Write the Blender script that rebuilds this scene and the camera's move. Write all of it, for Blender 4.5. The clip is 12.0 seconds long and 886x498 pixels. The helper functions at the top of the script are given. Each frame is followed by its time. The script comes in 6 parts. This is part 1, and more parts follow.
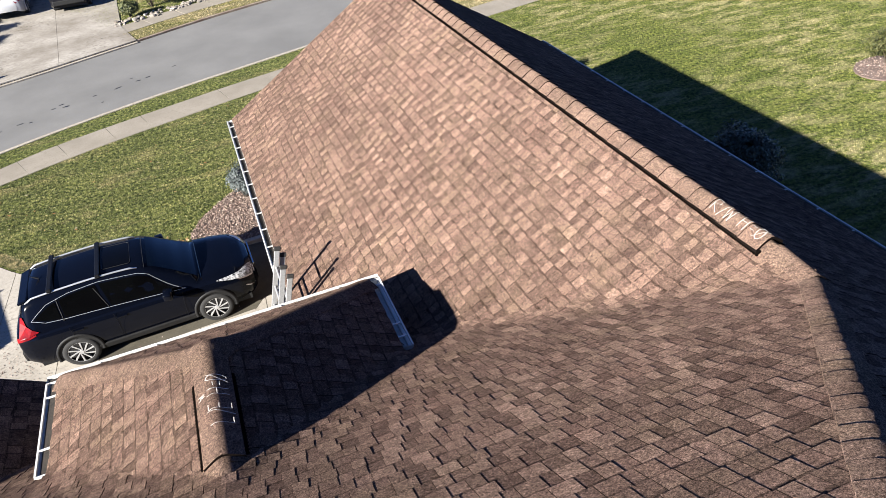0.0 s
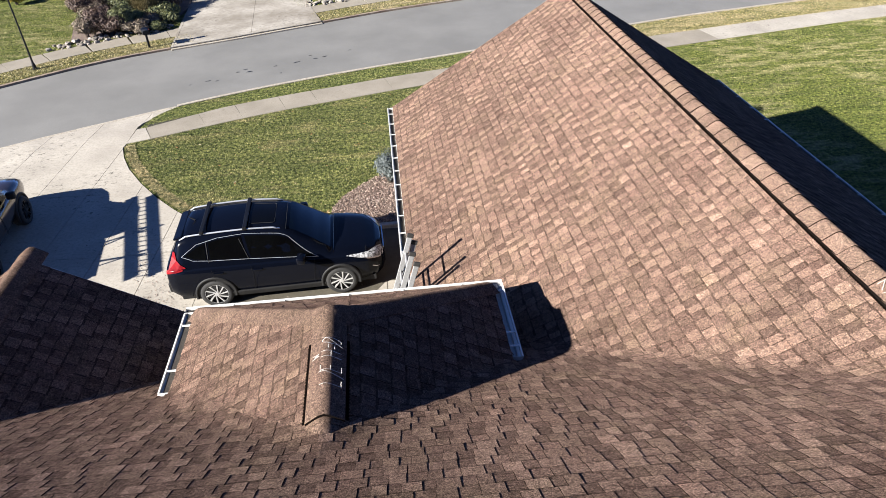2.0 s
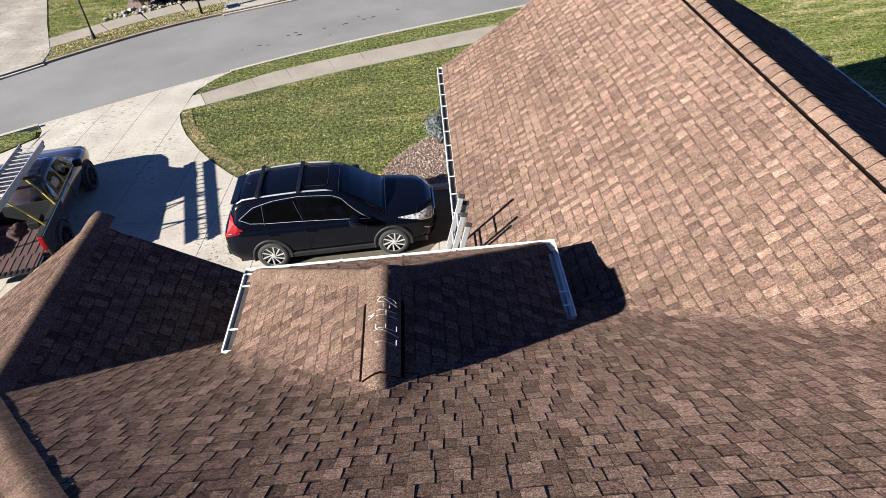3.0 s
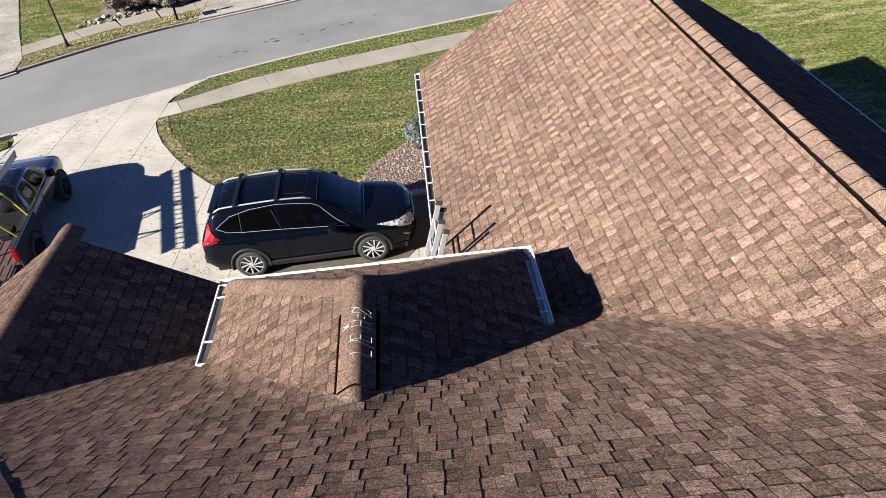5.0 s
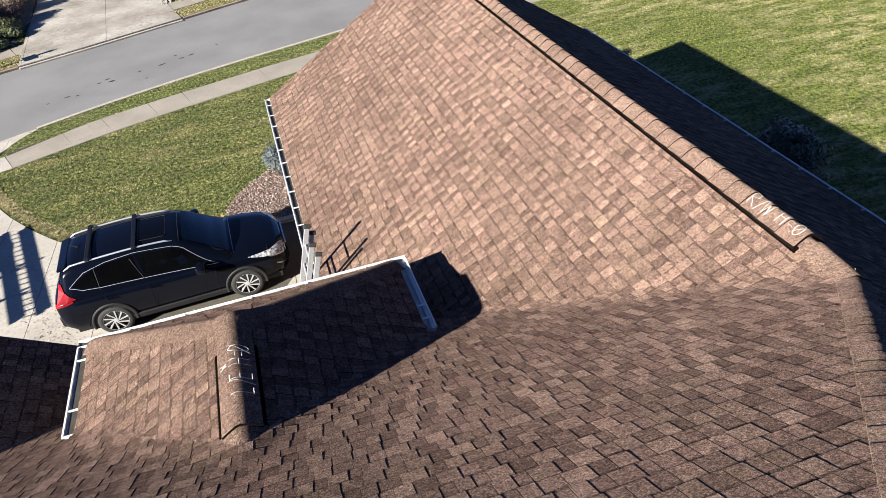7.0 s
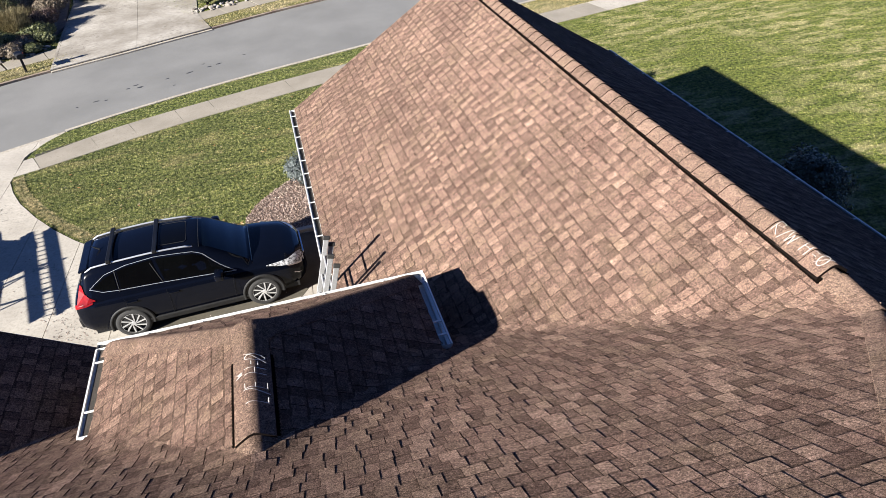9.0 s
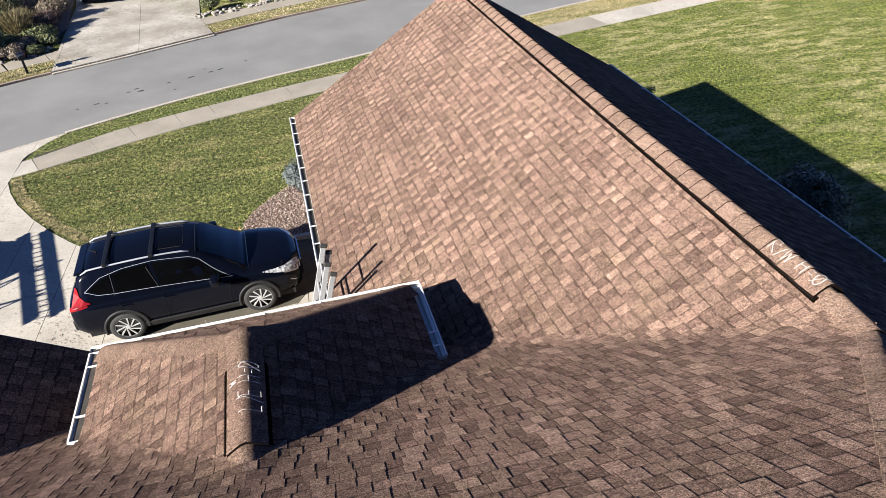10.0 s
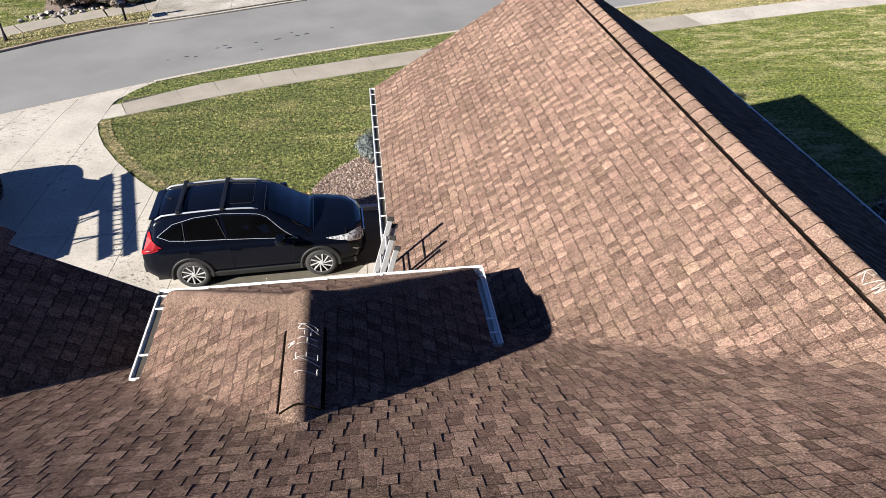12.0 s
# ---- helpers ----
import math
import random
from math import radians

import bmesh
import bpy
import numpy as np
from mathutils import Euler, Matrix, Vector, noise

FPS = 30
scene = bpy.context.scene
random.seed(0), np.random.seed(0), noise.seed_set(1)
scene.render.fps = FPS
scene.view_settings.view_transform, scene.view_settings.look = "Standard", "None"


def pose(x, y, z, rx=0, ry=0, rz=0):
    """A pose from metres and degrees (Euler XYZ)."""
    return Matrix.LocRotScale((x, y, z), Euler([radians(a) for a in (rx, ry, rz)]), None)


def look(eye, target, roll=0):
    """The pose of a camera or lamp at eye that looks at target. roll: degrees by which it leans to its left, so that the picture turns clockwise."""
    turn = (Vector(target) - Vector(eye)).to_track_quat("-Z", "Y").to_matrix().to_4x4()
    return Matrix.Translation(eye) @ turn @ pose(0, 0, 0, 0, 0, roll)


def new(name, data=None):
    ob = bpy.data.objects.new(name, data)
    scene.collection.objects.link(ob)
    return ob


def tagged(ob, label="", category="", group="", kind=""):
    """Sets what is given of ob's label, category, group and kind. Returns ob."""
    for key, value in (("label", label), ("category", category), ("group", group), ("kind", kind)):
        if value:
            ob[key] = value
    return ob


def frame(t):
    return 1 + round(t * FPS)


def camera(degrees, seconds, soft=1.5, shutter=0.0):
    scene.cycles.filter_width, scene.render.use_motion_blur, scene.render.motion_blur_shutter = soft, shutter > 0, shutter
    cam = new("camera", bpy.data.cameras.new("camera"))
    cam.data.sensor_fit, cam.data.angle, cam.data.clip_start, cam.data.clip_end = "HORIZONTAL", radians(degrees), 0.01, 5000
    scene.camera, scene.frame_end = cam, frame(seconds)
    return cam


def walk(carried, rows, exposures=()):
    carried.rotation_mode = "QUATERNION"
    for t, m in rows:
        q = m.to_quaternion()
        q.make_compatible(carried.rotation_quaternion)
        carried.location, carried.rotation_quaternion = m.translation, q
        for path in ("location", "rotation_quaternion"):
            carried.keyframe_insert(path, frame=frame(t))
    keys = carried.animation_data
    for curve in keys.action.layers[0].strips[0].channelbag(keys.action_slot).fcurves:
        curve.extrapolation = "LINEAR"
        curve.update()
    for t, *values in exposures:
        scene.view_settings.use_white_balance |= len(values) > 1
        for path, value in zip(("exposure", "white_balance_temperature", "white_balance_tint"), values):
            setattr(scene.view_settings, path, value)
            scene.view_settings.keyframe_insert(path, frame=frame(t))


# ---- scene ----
# camera path
cam = camera(67.57, 12.0, soft=0.65)
PATH = [
    (0, (-3.828, -2.908, 8.807), (-3.339, -1.383, 7.608), -6.46),
    (0.1, (-3.835, -2.908, 8.797), (-3.356, -1.367, 7.616), -6.00),
    (0.2, (-3.860, -2.918, 8.801), (-3.418, -1.351, 7.640), -5.40),
    (0.4, (-3.872, -2.920, 8.774), (-3.383, -1.306, 7.699), -1.68),
    (0.5, (-3.882, -2.921, 8.767), (-3.453, -1.297, 7.681), -2.62),
    (0.7, (-3.877, -2.920, 8.756), (-3.566, -1.270, 7.670), -4.15),
    (0.8, (-3.876, -2.913, 8.745), (-3.590, -1.269, 7.643), -4.10),
    (1, (-3.871, -2.908, 8.728), (-3.561, -1.271, 7.622), -0.97),
    (1.2, (-3.886, -2.914, 8.744), (-3.655, -1.290, 7.599), -1.88),
    (1.5, (-3.897, -2.926, 8.758), (-3.725, -1.280, 7.635), -2.25),
    (1.8, (-3.899, -2.922, 8.749), (-3.713, -1.289, 7.609), -0.99),
    (2, (-3.904, -2.920, 8.748), (-3.767, -1.287, 7.603), -2.13),
    (2.3, (-3.894, -2.918, 8.750), (-3.786, -1.279, 7.610), -3.40),
    (2.5, (-3.893, -2.911, 8.753), (-3.801, -1.307, 7.562), -3.03),
    (2.8, (-3.910, -2.923, 8.746), (-3.873, -1.318, 7.554), -4.44),
    (3, (-3.922, -2.931, 8.742), (-3.947, -1.354, 7.512), -5.99),
    (3.2, (-3.927, -2.927, 8.783), (-3.980, -1.367, 7.532), -6.46),
    (4.8, (-3.883, -2.895, 8.735), (-3.871, -1.323, 7.499), -5.31),
    (5, (-3.855, -2.888, 8.750), (-3.827, -1.307, 7.526), -5.63),
    (5.2, (-3.837, -2.896, 8.729), (-3.732, -1.313, 7.511), -4.95),
    (5.4, (-3.845, -2.889, 8.726), (-3.626, -1.316, 7.511), -3.45),
    (5.5, (-3.841, -2.896, 8.724), (-3.615, -1.320, 7.514), -4.18),
    (5.7, (-3.823, -2.895, 8.728), (-3.533, -1.331, 7.516), -3.66),
    (6, (-3.805, -2.904, 8.729), (-3.465, -1.333, 7.539), -3.85),
    (6.2, (-3.816, -2.915, 8.734), (-3.453, -1.357, 7.534), -4.48),
    (6.5, (-3.815, -2.919, 8.738), (-3.430, -1.364, 7.542), -4.99),
    (6.7, (-3.809, -2.923, 8.741), (-3.403, -1.378, 7.539), -4.22),
    (7, (-3.781, -2.919, 8.730), (-3.394, -1.379, 7.512), -6.15),
    (7.2, (-3.781, -2.918, 8.730), (-3.384, -1.384, 7.510), -6.21),
    (7.5, (-3.780, -2.911, 8.742), (-3.416, -1.368, 7.523), -6.57),
    (7.7, (-3.791, -2.926, 8.751), (-3.440, -1.360, 7.558), -5.29),
    (9.3, (-3.804, -2.899, 8.746), (-3.453, -1.321, 7.568), -4.91),
    (9.5, (-3.798, -2.897, 8.747), (-3.453, -1.322, 7.563), -5.56),
    (9.8, (-3.799, -2.897, 8.753), (-3.457, -1.305, 7.591), -4.02),
    (10, (-3.800, -2.893, 8.757), (-3.435, -1.302, 7.601), -3.51),
    (10.2, (-3.810, -2.908, 8.751), (-3.441, -1.312, 7.603), -4.06),
    (10.5, (-3.810, -2.890, 8.760), (-3.401, -1.313, 7.601), -2.88),
    (10.7, (-3.806, -2.882, 8.748), (-3.396, -1.311, 7.579), -2.06),
    (11, (-3.804, -2.862, 8.742), (-3.396, -1.310, 7.549), -1.93),
    (11.2, (-3.821, -2.859, 8.745), (-3.436, -1.296, 7.558), -2.12),
    (11.5, (-3.836, -2.857, 8.751), (-3.447, -1.280, 7.584), -0.94),
    (11.6, (-3.853, -2.838, 8.742), (-3.489, -1.252, 7.580), -0.60),
    (11.8, (-3.862, -2.833, 8.724), (-3.542, -1.235, 7.565), 0.46),
    (11.9, (-3.876, -2.824, 8.719), (-3.591, -1.235, 7.538), 0.40),
    (12, (-3.882, -2.816, 8.711), (-3.694, -1.220, 7.520), -0.25),
]
walk(cam, [(t, look(eye, target, roll)) for t, eye, target, roll in PATH], exposures=[(0.0, 2.04)])

# ---- light ----
SUN = Vector((1.0, 0.491, -0.544)).normalized()
world = bpy.data.worlds.new("sky")
scene.world = world
world.use_nodes = True
wn = world.node_tree
sky = wn.nodes.new("ShaderNodeTexSky")
sky.sky_type = "NISHITA"
sky.sun_disc = False
sky.sun_elevation = math.asin(-SUN.z)
sky.sun_rotation = math.atan2(-SUN.x, -SUN.y)
sky.altitude = 900
sky.air_density = 0.3
sky.dust_density = 0.1
sky.ozone_density = 4.0
wn.nodes["Background"].inputs["Strength"].default_value = 0.068
tint = wn.nodes.new("ShaderNodeMix")
tint.data_type, tint.blend_type = "RGBA", "MULTIPLY"
tint.inputs[0].default_value, tint.inputs[7].default_value = 1.0, (0.82, 0.96, 1.2, 1)
wn.links.new(sky.outputs["Color"], tint.inputs[6])
wn.links.new(tint.outputs[2], wn.nodes["Background"].inputs["Color"])
sun_data = bpy.data.lights.new("sun", "SUN")
sun_data.energy, sun_data.angle, sun_data.color = 5.0, radians(0.53), (1.0, 0.955, 0.89)
sun = new("sun", sun_data)
sun.matrix_world = look((-40, -20, 30), Vector((-40, -20, 30)) + SUN)

# ---- materials ----
def node(nt, kind, **sockets):
    n = nt.nodes.new(kind)
    for k, v in sockets.items():
        n.inputs[k.replace("_", " ")].default_value = v
    return n


def ramp(nt, src, stops):
    r = nt.nodes.new("ShaderNodeValToRGB")
    els = r.color_ramp.elements
    while len(els) < len(stops):
        els.new(0.5)
    for e, (p, c) in zip(els, stops):
        e.position, e.color = p, (*c, 1)
    nt.links.new(src, r.inputs["Fac"])
    return r.outputs["Color"]


def blend(nt, fac, a, b, how="MIX"):
    m = nt.nodes.new("ShaderNodeMix")
    m.data_type, m.blend_type = "RGBA", how
    for slot, v in ((m.inputs[0], fac), (m.inputs[6], a), (m.inputs[7], b)):
        if isinstance(v, (int, float)):
            slot.default_value = v
        elif isinstance(v, tuple):
            slot.default_value = (*v, 1)
        else:
            nt.links.new(v, slot)
    return m.outputs[2]


def noise_tex(nt, scale, detail=4.0, rough=0.55, vec=None, stretch=None):
    n = node(nt, "ShaderNodeTexNoise", Scale=scale, Detail=detail, Roughness=rough)
    if vec is None:
        vec = nt.nodes.new("ShaderNodeTexCoord").outputs["Object"]
    if stretch:
        mp = nt.nodes.new("ShaderNodeMapping")
        mp.inputs["Scale"].default_value = stretch
        nt.links.new(vec, mp.inputs["Vector"])
        vec = mp.outputs["Vector"]
    nt.links.new(vec, n.inputs["Vector"])
    return n.outputs["Fac"]


def base_mat(name, rough=0.8, metal=0.0, spec=0.5):
    m = bpy.data.materials.new(name)
    m.use_nodes = True
    b = m.node_tree.nodes["Principled BSDF"]
    b.inputs["Roughness"].default_value, b.inputs["Metallic"].default_value = rough, metal
    b.inputs["Specular IOR Level"].default_value = spec
    return m, m.node_tree, b


def add_bump(nt, b, src, strength=0.3, dist=0.01):
    n = node(nt, "ShaderNodeBump", Strength=strength, Distance=dist)
    nt.links.new(src, n.inputs["Height"])
    nt.links.new(n.outputs["Normal"], b.inputs["Normal"])


def worn(name, c1, c2, c3=None, big=1.5, fine=60.0, rough=0.8, metal=0.0, bump=0.2, dist=0.004, fine_amt=0.35, spec=0.5, coat=0.0):
    """A surface whose colour drifts at a large scale between c1 and c2, flecked at a fine one with c3."""
    m, nt, b = base_mat(name, rough, metal, spec)
    geo = nt.nodes.new("ShaderNodeNewGeometry").outputs["Position"]
    large, small = noise_tex(nt, big, 5.0, 0.6, geo), noise_tex(nt, fine, 3.0, 0.6, geo)
    col = ramp(nt, large, [(0.35, c1), (0.65, c2)])
    if c3:
        f = nt.nodes.new("ShaderNodeMath")
        f.operation = "MULTIPLY"
        f.inputs[1].default_value = fine_amt
        nt.links.new(ramp(nt, small, [(0.42, (0, 0, 0)), (0.62, (1, 1, 1))]), f.inputs[0])
        col = blend(nt, f.outputs[0], col, c3)
    nt.links.new(col, b.inputs["Base Color"])
    if bump:
        add_bump(nt, b, small, bump, dist)
    if coat:
        b.inputs["Coat Weight"].default_value, b.inputs["Coat Roughness"].default_value = coat, 0.03
    return m


def piece_random(nt, island):
    if island:
        return nt.nodes.new("ShaderNodeNewGeometry").outputs["Random Per Island"]
    return nt.nodes.new("ShaderNodeObjectInfo").outputs["Random"]


def shingle_mat(name, island, stops, fine_dark=0.4):
    """Mineral granules on asphalt: each piece its own blend, speckled with dark and pale grains."""
    m, nt, b = base_mat(name, 0.95, 0.0, 0.0)
    b.inputs["Diffuse Roughness"].default_value = 1.0
    geo = nt.nodes.new("ShaderNodeNewGeometry").outputs["Position"]
    col = ramp(nt, piece_random(nt, island), stops)
    for scale, lo_, hi_ in ((0.6, 0.8, 1.16), (7.0, 0.84, 1.14), (26.0, 0.74, 1.26), (58.0, 0.52, 1.5), (110.0, 0.25, 1.9)):
        t_ = noise_tex(nt, scale, 4.0, 0.65, geo)
        col = blend(nt, 1.0, col, ramp(nt, t_, [(0.3, (lo_, lo_ * 0.985, lo_ * 0.98)), (0.7, (hi_, hi_ * 0.99, hi_ * 0.97))]), "MULTIPLY")
    col = blend(nt, 1.0, col, ramp(nt, noise_tex(nt, 2.6, 3.0, 0.6, geo), [(0.3, (1.02, 0.985, 0.985)), (0.5, (1, 1, 1)), (0.7, (0.99, 1.015, 0.96))]), "MULTIPLY")
    grain = noise_tex(nt, 210.0, 2.0, 0.7, geo)
    col = blend(nt, 1.0, col, ramp(nt, grain, [(0.32, (fine_dark,) * 3), (0.5, (0.95, 0.95, 0.95)), (0.7, (1.75, 1.68, 1.6))]), "MULTIPLY")
    nt.links.new(col, b.inputs["Base Color"])
    add_bump(nt, b, grain, 0.8, 0.006)
    return m


BLEND = [(0, (0.0889, 0.0635, 0.0536)), (0.2, (0.1046, 0.0747, 0.0629)), (0.5, (0.1202, 0.0859, 0.0724)), (0.8, (0.1358, 0.097, 0.0818)), (1, (0.1587, 0.1134, 0.0955))]
M_SHINGLE = shingle_mat("shingle_granules", False, BLEND)
M_SHINGLE_FIELD = shingle_mat("shingle_granules_field", True, BLEND)
CAPS = [(0.0, (0.1021, 0.074, 0.0622)), (1.0, (0.1258, 0.0918, 0.0777))]
LOWER = [(p, (0.78 * c[0], 0.765 * c[1], 0.78 * c[2])) for p, c in BLEND]
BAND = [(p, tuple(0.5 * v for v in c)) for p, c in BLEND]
M_LOWER = shingle_mat("lower_layer_granules", False, LOWER)
M_LOWER_FIELD = shingle_mat("lower_layer_granules_field", True, LOWER)
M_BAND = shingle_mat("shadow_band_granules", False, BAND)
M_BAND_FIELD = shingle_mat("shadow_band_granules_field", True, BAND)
M_CAP = shingle_mat("cap_granules", False, CAPS)
M_EDGE = worn("asphalt_edge", (0.0118, 0.0089, 0.0074), (0.0222, 0.0163, 0.0141), rough=0.95, fine=200, spec=0.0)
M_CAP_EDGE = worn("cap_edge", (0.0044, 0.0033, 0.003), (0.0089, 0.0067, 0.0059), rough=0.95, fine=200, spec=0.0)
M_DECK = worn("roof_underlay", (0.0148, 0.0104, 0.0089), (0.0259, 0.0185, 0.0148), rough=0.95, spec=0.0)
M_VENT = worn("vent_mesh", (0.0022, 0.0016, 0.0013), (0.0044, 0.0033, 0.0027), rough=0.95, fine=300, spec=0.0)
M_WHITE = worn("white_aluminium", (0.5702, 0.5702, 0.5556), (0.5117, 0.5117, 0.4898), (0.3655, 0.3509, 0.3143), big=2, fine=25, rough=0.35, bump=0.05, fine_amt=0.25)
M_GUTTER_DIRT = worn("gutter_sediment", (0.0096, 0.0082, 0.0067), (0.0241, 0.0192, 0.0144), (0.0577, 0.0433, 0.0289), big=6, fine=60, rough=0.95)
M_CHALK = worn("chalk", (0.5482, 0.5409, 0.5117), (0.4386, 0.424, 0.3947), (0.2193, 0.1608, 0.1243), big=40, fine=150, rough=0.95, fine_amt=0.7)


def stained_concrete(name, c1, c2, c3, big, fine, scuffs=0.8):
    """Broom-finished concrete with cloudy tone, fine pits, and scattered dark scuffs gathered in patches."""
    m, nt, b = base_mat(name, 0.92, 0.0, 0.25)
    geo = nt.nodes.new("ShaderNodeNewGeometry").outputs["Position"]
    col = ramp(nt, noise_tex(nt, big, 6.0, 0.62, geo), [(0.33, c1), (0.67, c2)])
    col = blend(nt, ramp(nt, noise_tex(nt, fine, 4.0, 0.65, geo), [(0.45, (0, 0, 0)), (0.7, (0.55, 0.55, 0.55))]), col, c3)
    patch = ramp(nt, noise_tex(nt, 0.45, 4.0, 0.6, geo), [(0.48, (0.08, 0.08, 0.08)), (0.64, (1, 1, 1))])
    scuff = ramp(nt, noise_tex(nt, 6.5, 6.0, 0.74, geo, (0.8, 1.25, 1.0)), [(0.56, (0, 0, 0)), (0.61, (scuffs,) * 3)])
    col = blend(nt, blend(nt, 1.0, patch, scuff, "MULTIPLY"), col, tuple(0.3 * v for v in c3))
    speck = ramp(nt, noise_tex(nt, 28.0, 3.0, 0.7, geo), [(0.66, (0, 0, 0)), (0.7, (0.5, 0.5, 0.5))])
    col = blend(nt, speck, col, tuple(0.4 * v for v in c3))
    nt.links.new(col, b.inputs["Base Color"])
    add_bump(nt, b, noise_tex(nt, 90.0, 3.0, 0.6, geo), 0.2, 0.003)
    return m


M_BRICK = worn("brick_wall", (0.0481, 0.0298, 0.0231), (0.0673, 0.0433, 0.0337), (0.0962, 0.0818, 0.0722), big=3, fine=25, rough=0.9)
M_CONC = stained_concrete("driveway_concrete", (0.2549, 0.2324, 0.1982), (0.3415, 0.3151, 0.2694), (0.1828, 0.1612, 0.1323), big=0.7, fine=14)
M_CONC_OLD = stained_concrete("pavement_concrete", (0.178, 0.1587, 0.1275), (0.2309, 0.2068, 0.1683), (0.1251, 0.1058, 0.0818), big=0.9, fine=30, scuffs=0.3)
M_CONC_GREY = stained_concrete("grey_concrete", (0.1554, 0.1369, 0.111), (0.3108, 0.2886, 0.2516), (0.148, 0.1295, 0.1036), big=0.55, fine=5)
M_KERB = worn("kerb_concrete", (0.2501, 0.2251, 0.1876), (0.3126, 0.2876, 0.2376), (0.1376, 0.1, 0.0625), big=1.2, fine=12, rough=0.92, fine_amt=0.5)
M_KERB_STAIN = worn("stained_kerb", (0.148, 0.1036, 0.074), (0.2442, 0.1998, 0.148), (0.074, 0.0444, 0.0296), big=1.5, fine=12, rough=0.92, fine_amt=0.5)
M_JOINT = worn("joint_soil", (0.0169, 0.0144, 0.0106), (0.0337, 0.0289, 0.0192), rough=0.95)
M_ROAD = worn("asphalt", (0.1085, 0.1068, 0.1006), (0.1424, 0.14, 0.1318), (0.0926, 0.091, 0.0862), big=0.35, fine=120, rough=0.88, bump=0.2, dist=0.004, fine_amt=0.5)
M_TAR = worn("oil_spot", (0.0144, 0.0144, 0.0154), (0.0289, 0.0289, 0.0289), big=9, rough=0.6)


def clumps(nt, col, geo, rank=2.1):
    """Uneven growth: rank and thin tufts at the size of a hand, the shade between them put into the colour, over broad
    drifts along the mower's way.
    """
    col = blend(nt, 1.0, col, ramp(nt, noise_tex(nt, 9.5, 5.0, 0.66, geo), [(0.38, (0.24, 0.31, 0.22)), (0.5, (1.0, 1.0, 0.97)), (0.64, (rank, 0.93 * rank, 0.93 * rank))]), "MULTIPLY")
    return blend(nt, 1.0, col, ramp(nt, noise_tex(nt, 1.6, 4.0, 0.6, geo, (0.35, 1.6, 1.0)), [(0.36, (0.78, 0.82, 0.78)), (0.64, (1.24, 1.2, 1.24))]), "MULTIPLY")


def turf_mat(name, stops, straw, amount, size=0.7, full=1.0, edge=0.13, rank=2.1):
    m, nt, b = base_mat(name, 0.95, 0.0, 0.15)
    geo = nt.nodes.new("ShaderNodeNewGeometry").outputs["Position"]
    col = ramp(nt, noise_tex(nt, 22.0, 4.0, 0.7, geo), stops)
    dry = ramp(nt, noise_tex(nt, size, 8.0, 0.74, geo, (0.6, 1.5, 1.0)), [(0.52 - amount, (0, 0, 0)), (0.52 + edge - amount, (full,) * 3)])
    dry = blend(nt, 1.0, dry, ramp(nt, noise_tex(nt, 0.23, 3.0, 0.55, geo), [(0.36, (0.12,) * 3), (0.6, (1, 1, 1))]), "MULTIPLY")
    col = clumps(nt, col, geo, rank)
    col = blend(nt, dry, col, blend(nt, noise_tex(nt, 30.0, 3.0, 0.7, geo), straw, tuple(0.5 * v for v in straw)))
    nt.links.new(col, b.inputs["Base Color"])
    add_bump(nt, b, noise_tex(nt, 60.0, 3.0, 0.7, geo), 0.6, 0.03)
    return m


def blade_mat(name, stops, straw, amount, size=0.7, full=1.0, edge=0.13, rank=2.1):
    m, nt, b = base_mat(name, 0.7, 0.0, 0.25)
    geo = nt.nodes.new("ShaderNodeNewGeometry")
    col = ramp(nt, geo.outputs["Random Per Island"], stops)
    dry = ramp(nt, noise_tex(nt, size, 8.0, 0.74, geo.outputs["Position"], (0.6, 1.5, 1.0)), [(0.52 - amount, (0, 0, 0)), (0.52 + edge - amount, (full,) * 3)])
    dry = blend(nt, 1.0, dry, ramp(nt, noise_tex(nt, 0.23, 3.0, 0.55, geo.outputs["Position"]), [(0.36, (0.12,) * 3), (0.6, (1, 1, 1))]), "MULTIPLY")
    col = blend(nt, dry, col, straw)
    col = clumps(nt, col, geo.outputs["Position"], rank)
    nt.links.new(col, b.inputs["Base Color"])
    return m


GREENS = [(0.3, (0.0313, 0.0433, 0.0087)), (0.5, (0.0673, 0.0818, 0.0216)), (0.72, (0.1202, 0.1227, 0.0433))]
M_TURF = turf_mat("lawn_turf", GREENS, (0.1924, 0.1635, 0.077), 0.0)
M_TURF_DRY = turf_mat("sunny_lawn_turf", [(0.3, (0.0385, 0.0529, 0.0096)), (0.5, (0.0673, 0.0818, 0.0169)), (0.72, (0.1154, 0.1154, 0.0337))], (0.3, 0.26, 0.135), 0.045, 1.5, 0.78, 0.1, 1.75)
M_TURF_STRAW = turf_mat("straw_turf", [(0.3, (0.0481, 0.0541, 0.0121)), (0.5, (0.1022, 0.0962, 0.03)), (0.72, (0.1683, 0.1503, 0.0602))], (0.2526, 0.2105, 0.1143), 0.1)
M_BLADE_STRAW = blade_mat("straw_blades", [(0.0, (0.0875, 0.0875, 0.0281)), (0.5, (0.1876, 0.1688, 0.075)), (1.0, (0.3252, 0.2813, 0.1688))], (0.2813, 0.2376, 0.1313), 0.1)
M_BLADE = blade_mat("grass_blades", [(0.0, (0.0481, 0.0625, 0.0144)), (0.45, (0.0914, 0.1058, 0.0298)), (0.85, (0.1443, 0.1467, 0.0554)), (1.0, (0.2405, 0.2213, 0.1202))], (0.2405, 0.2068, 0.101), 0.0)
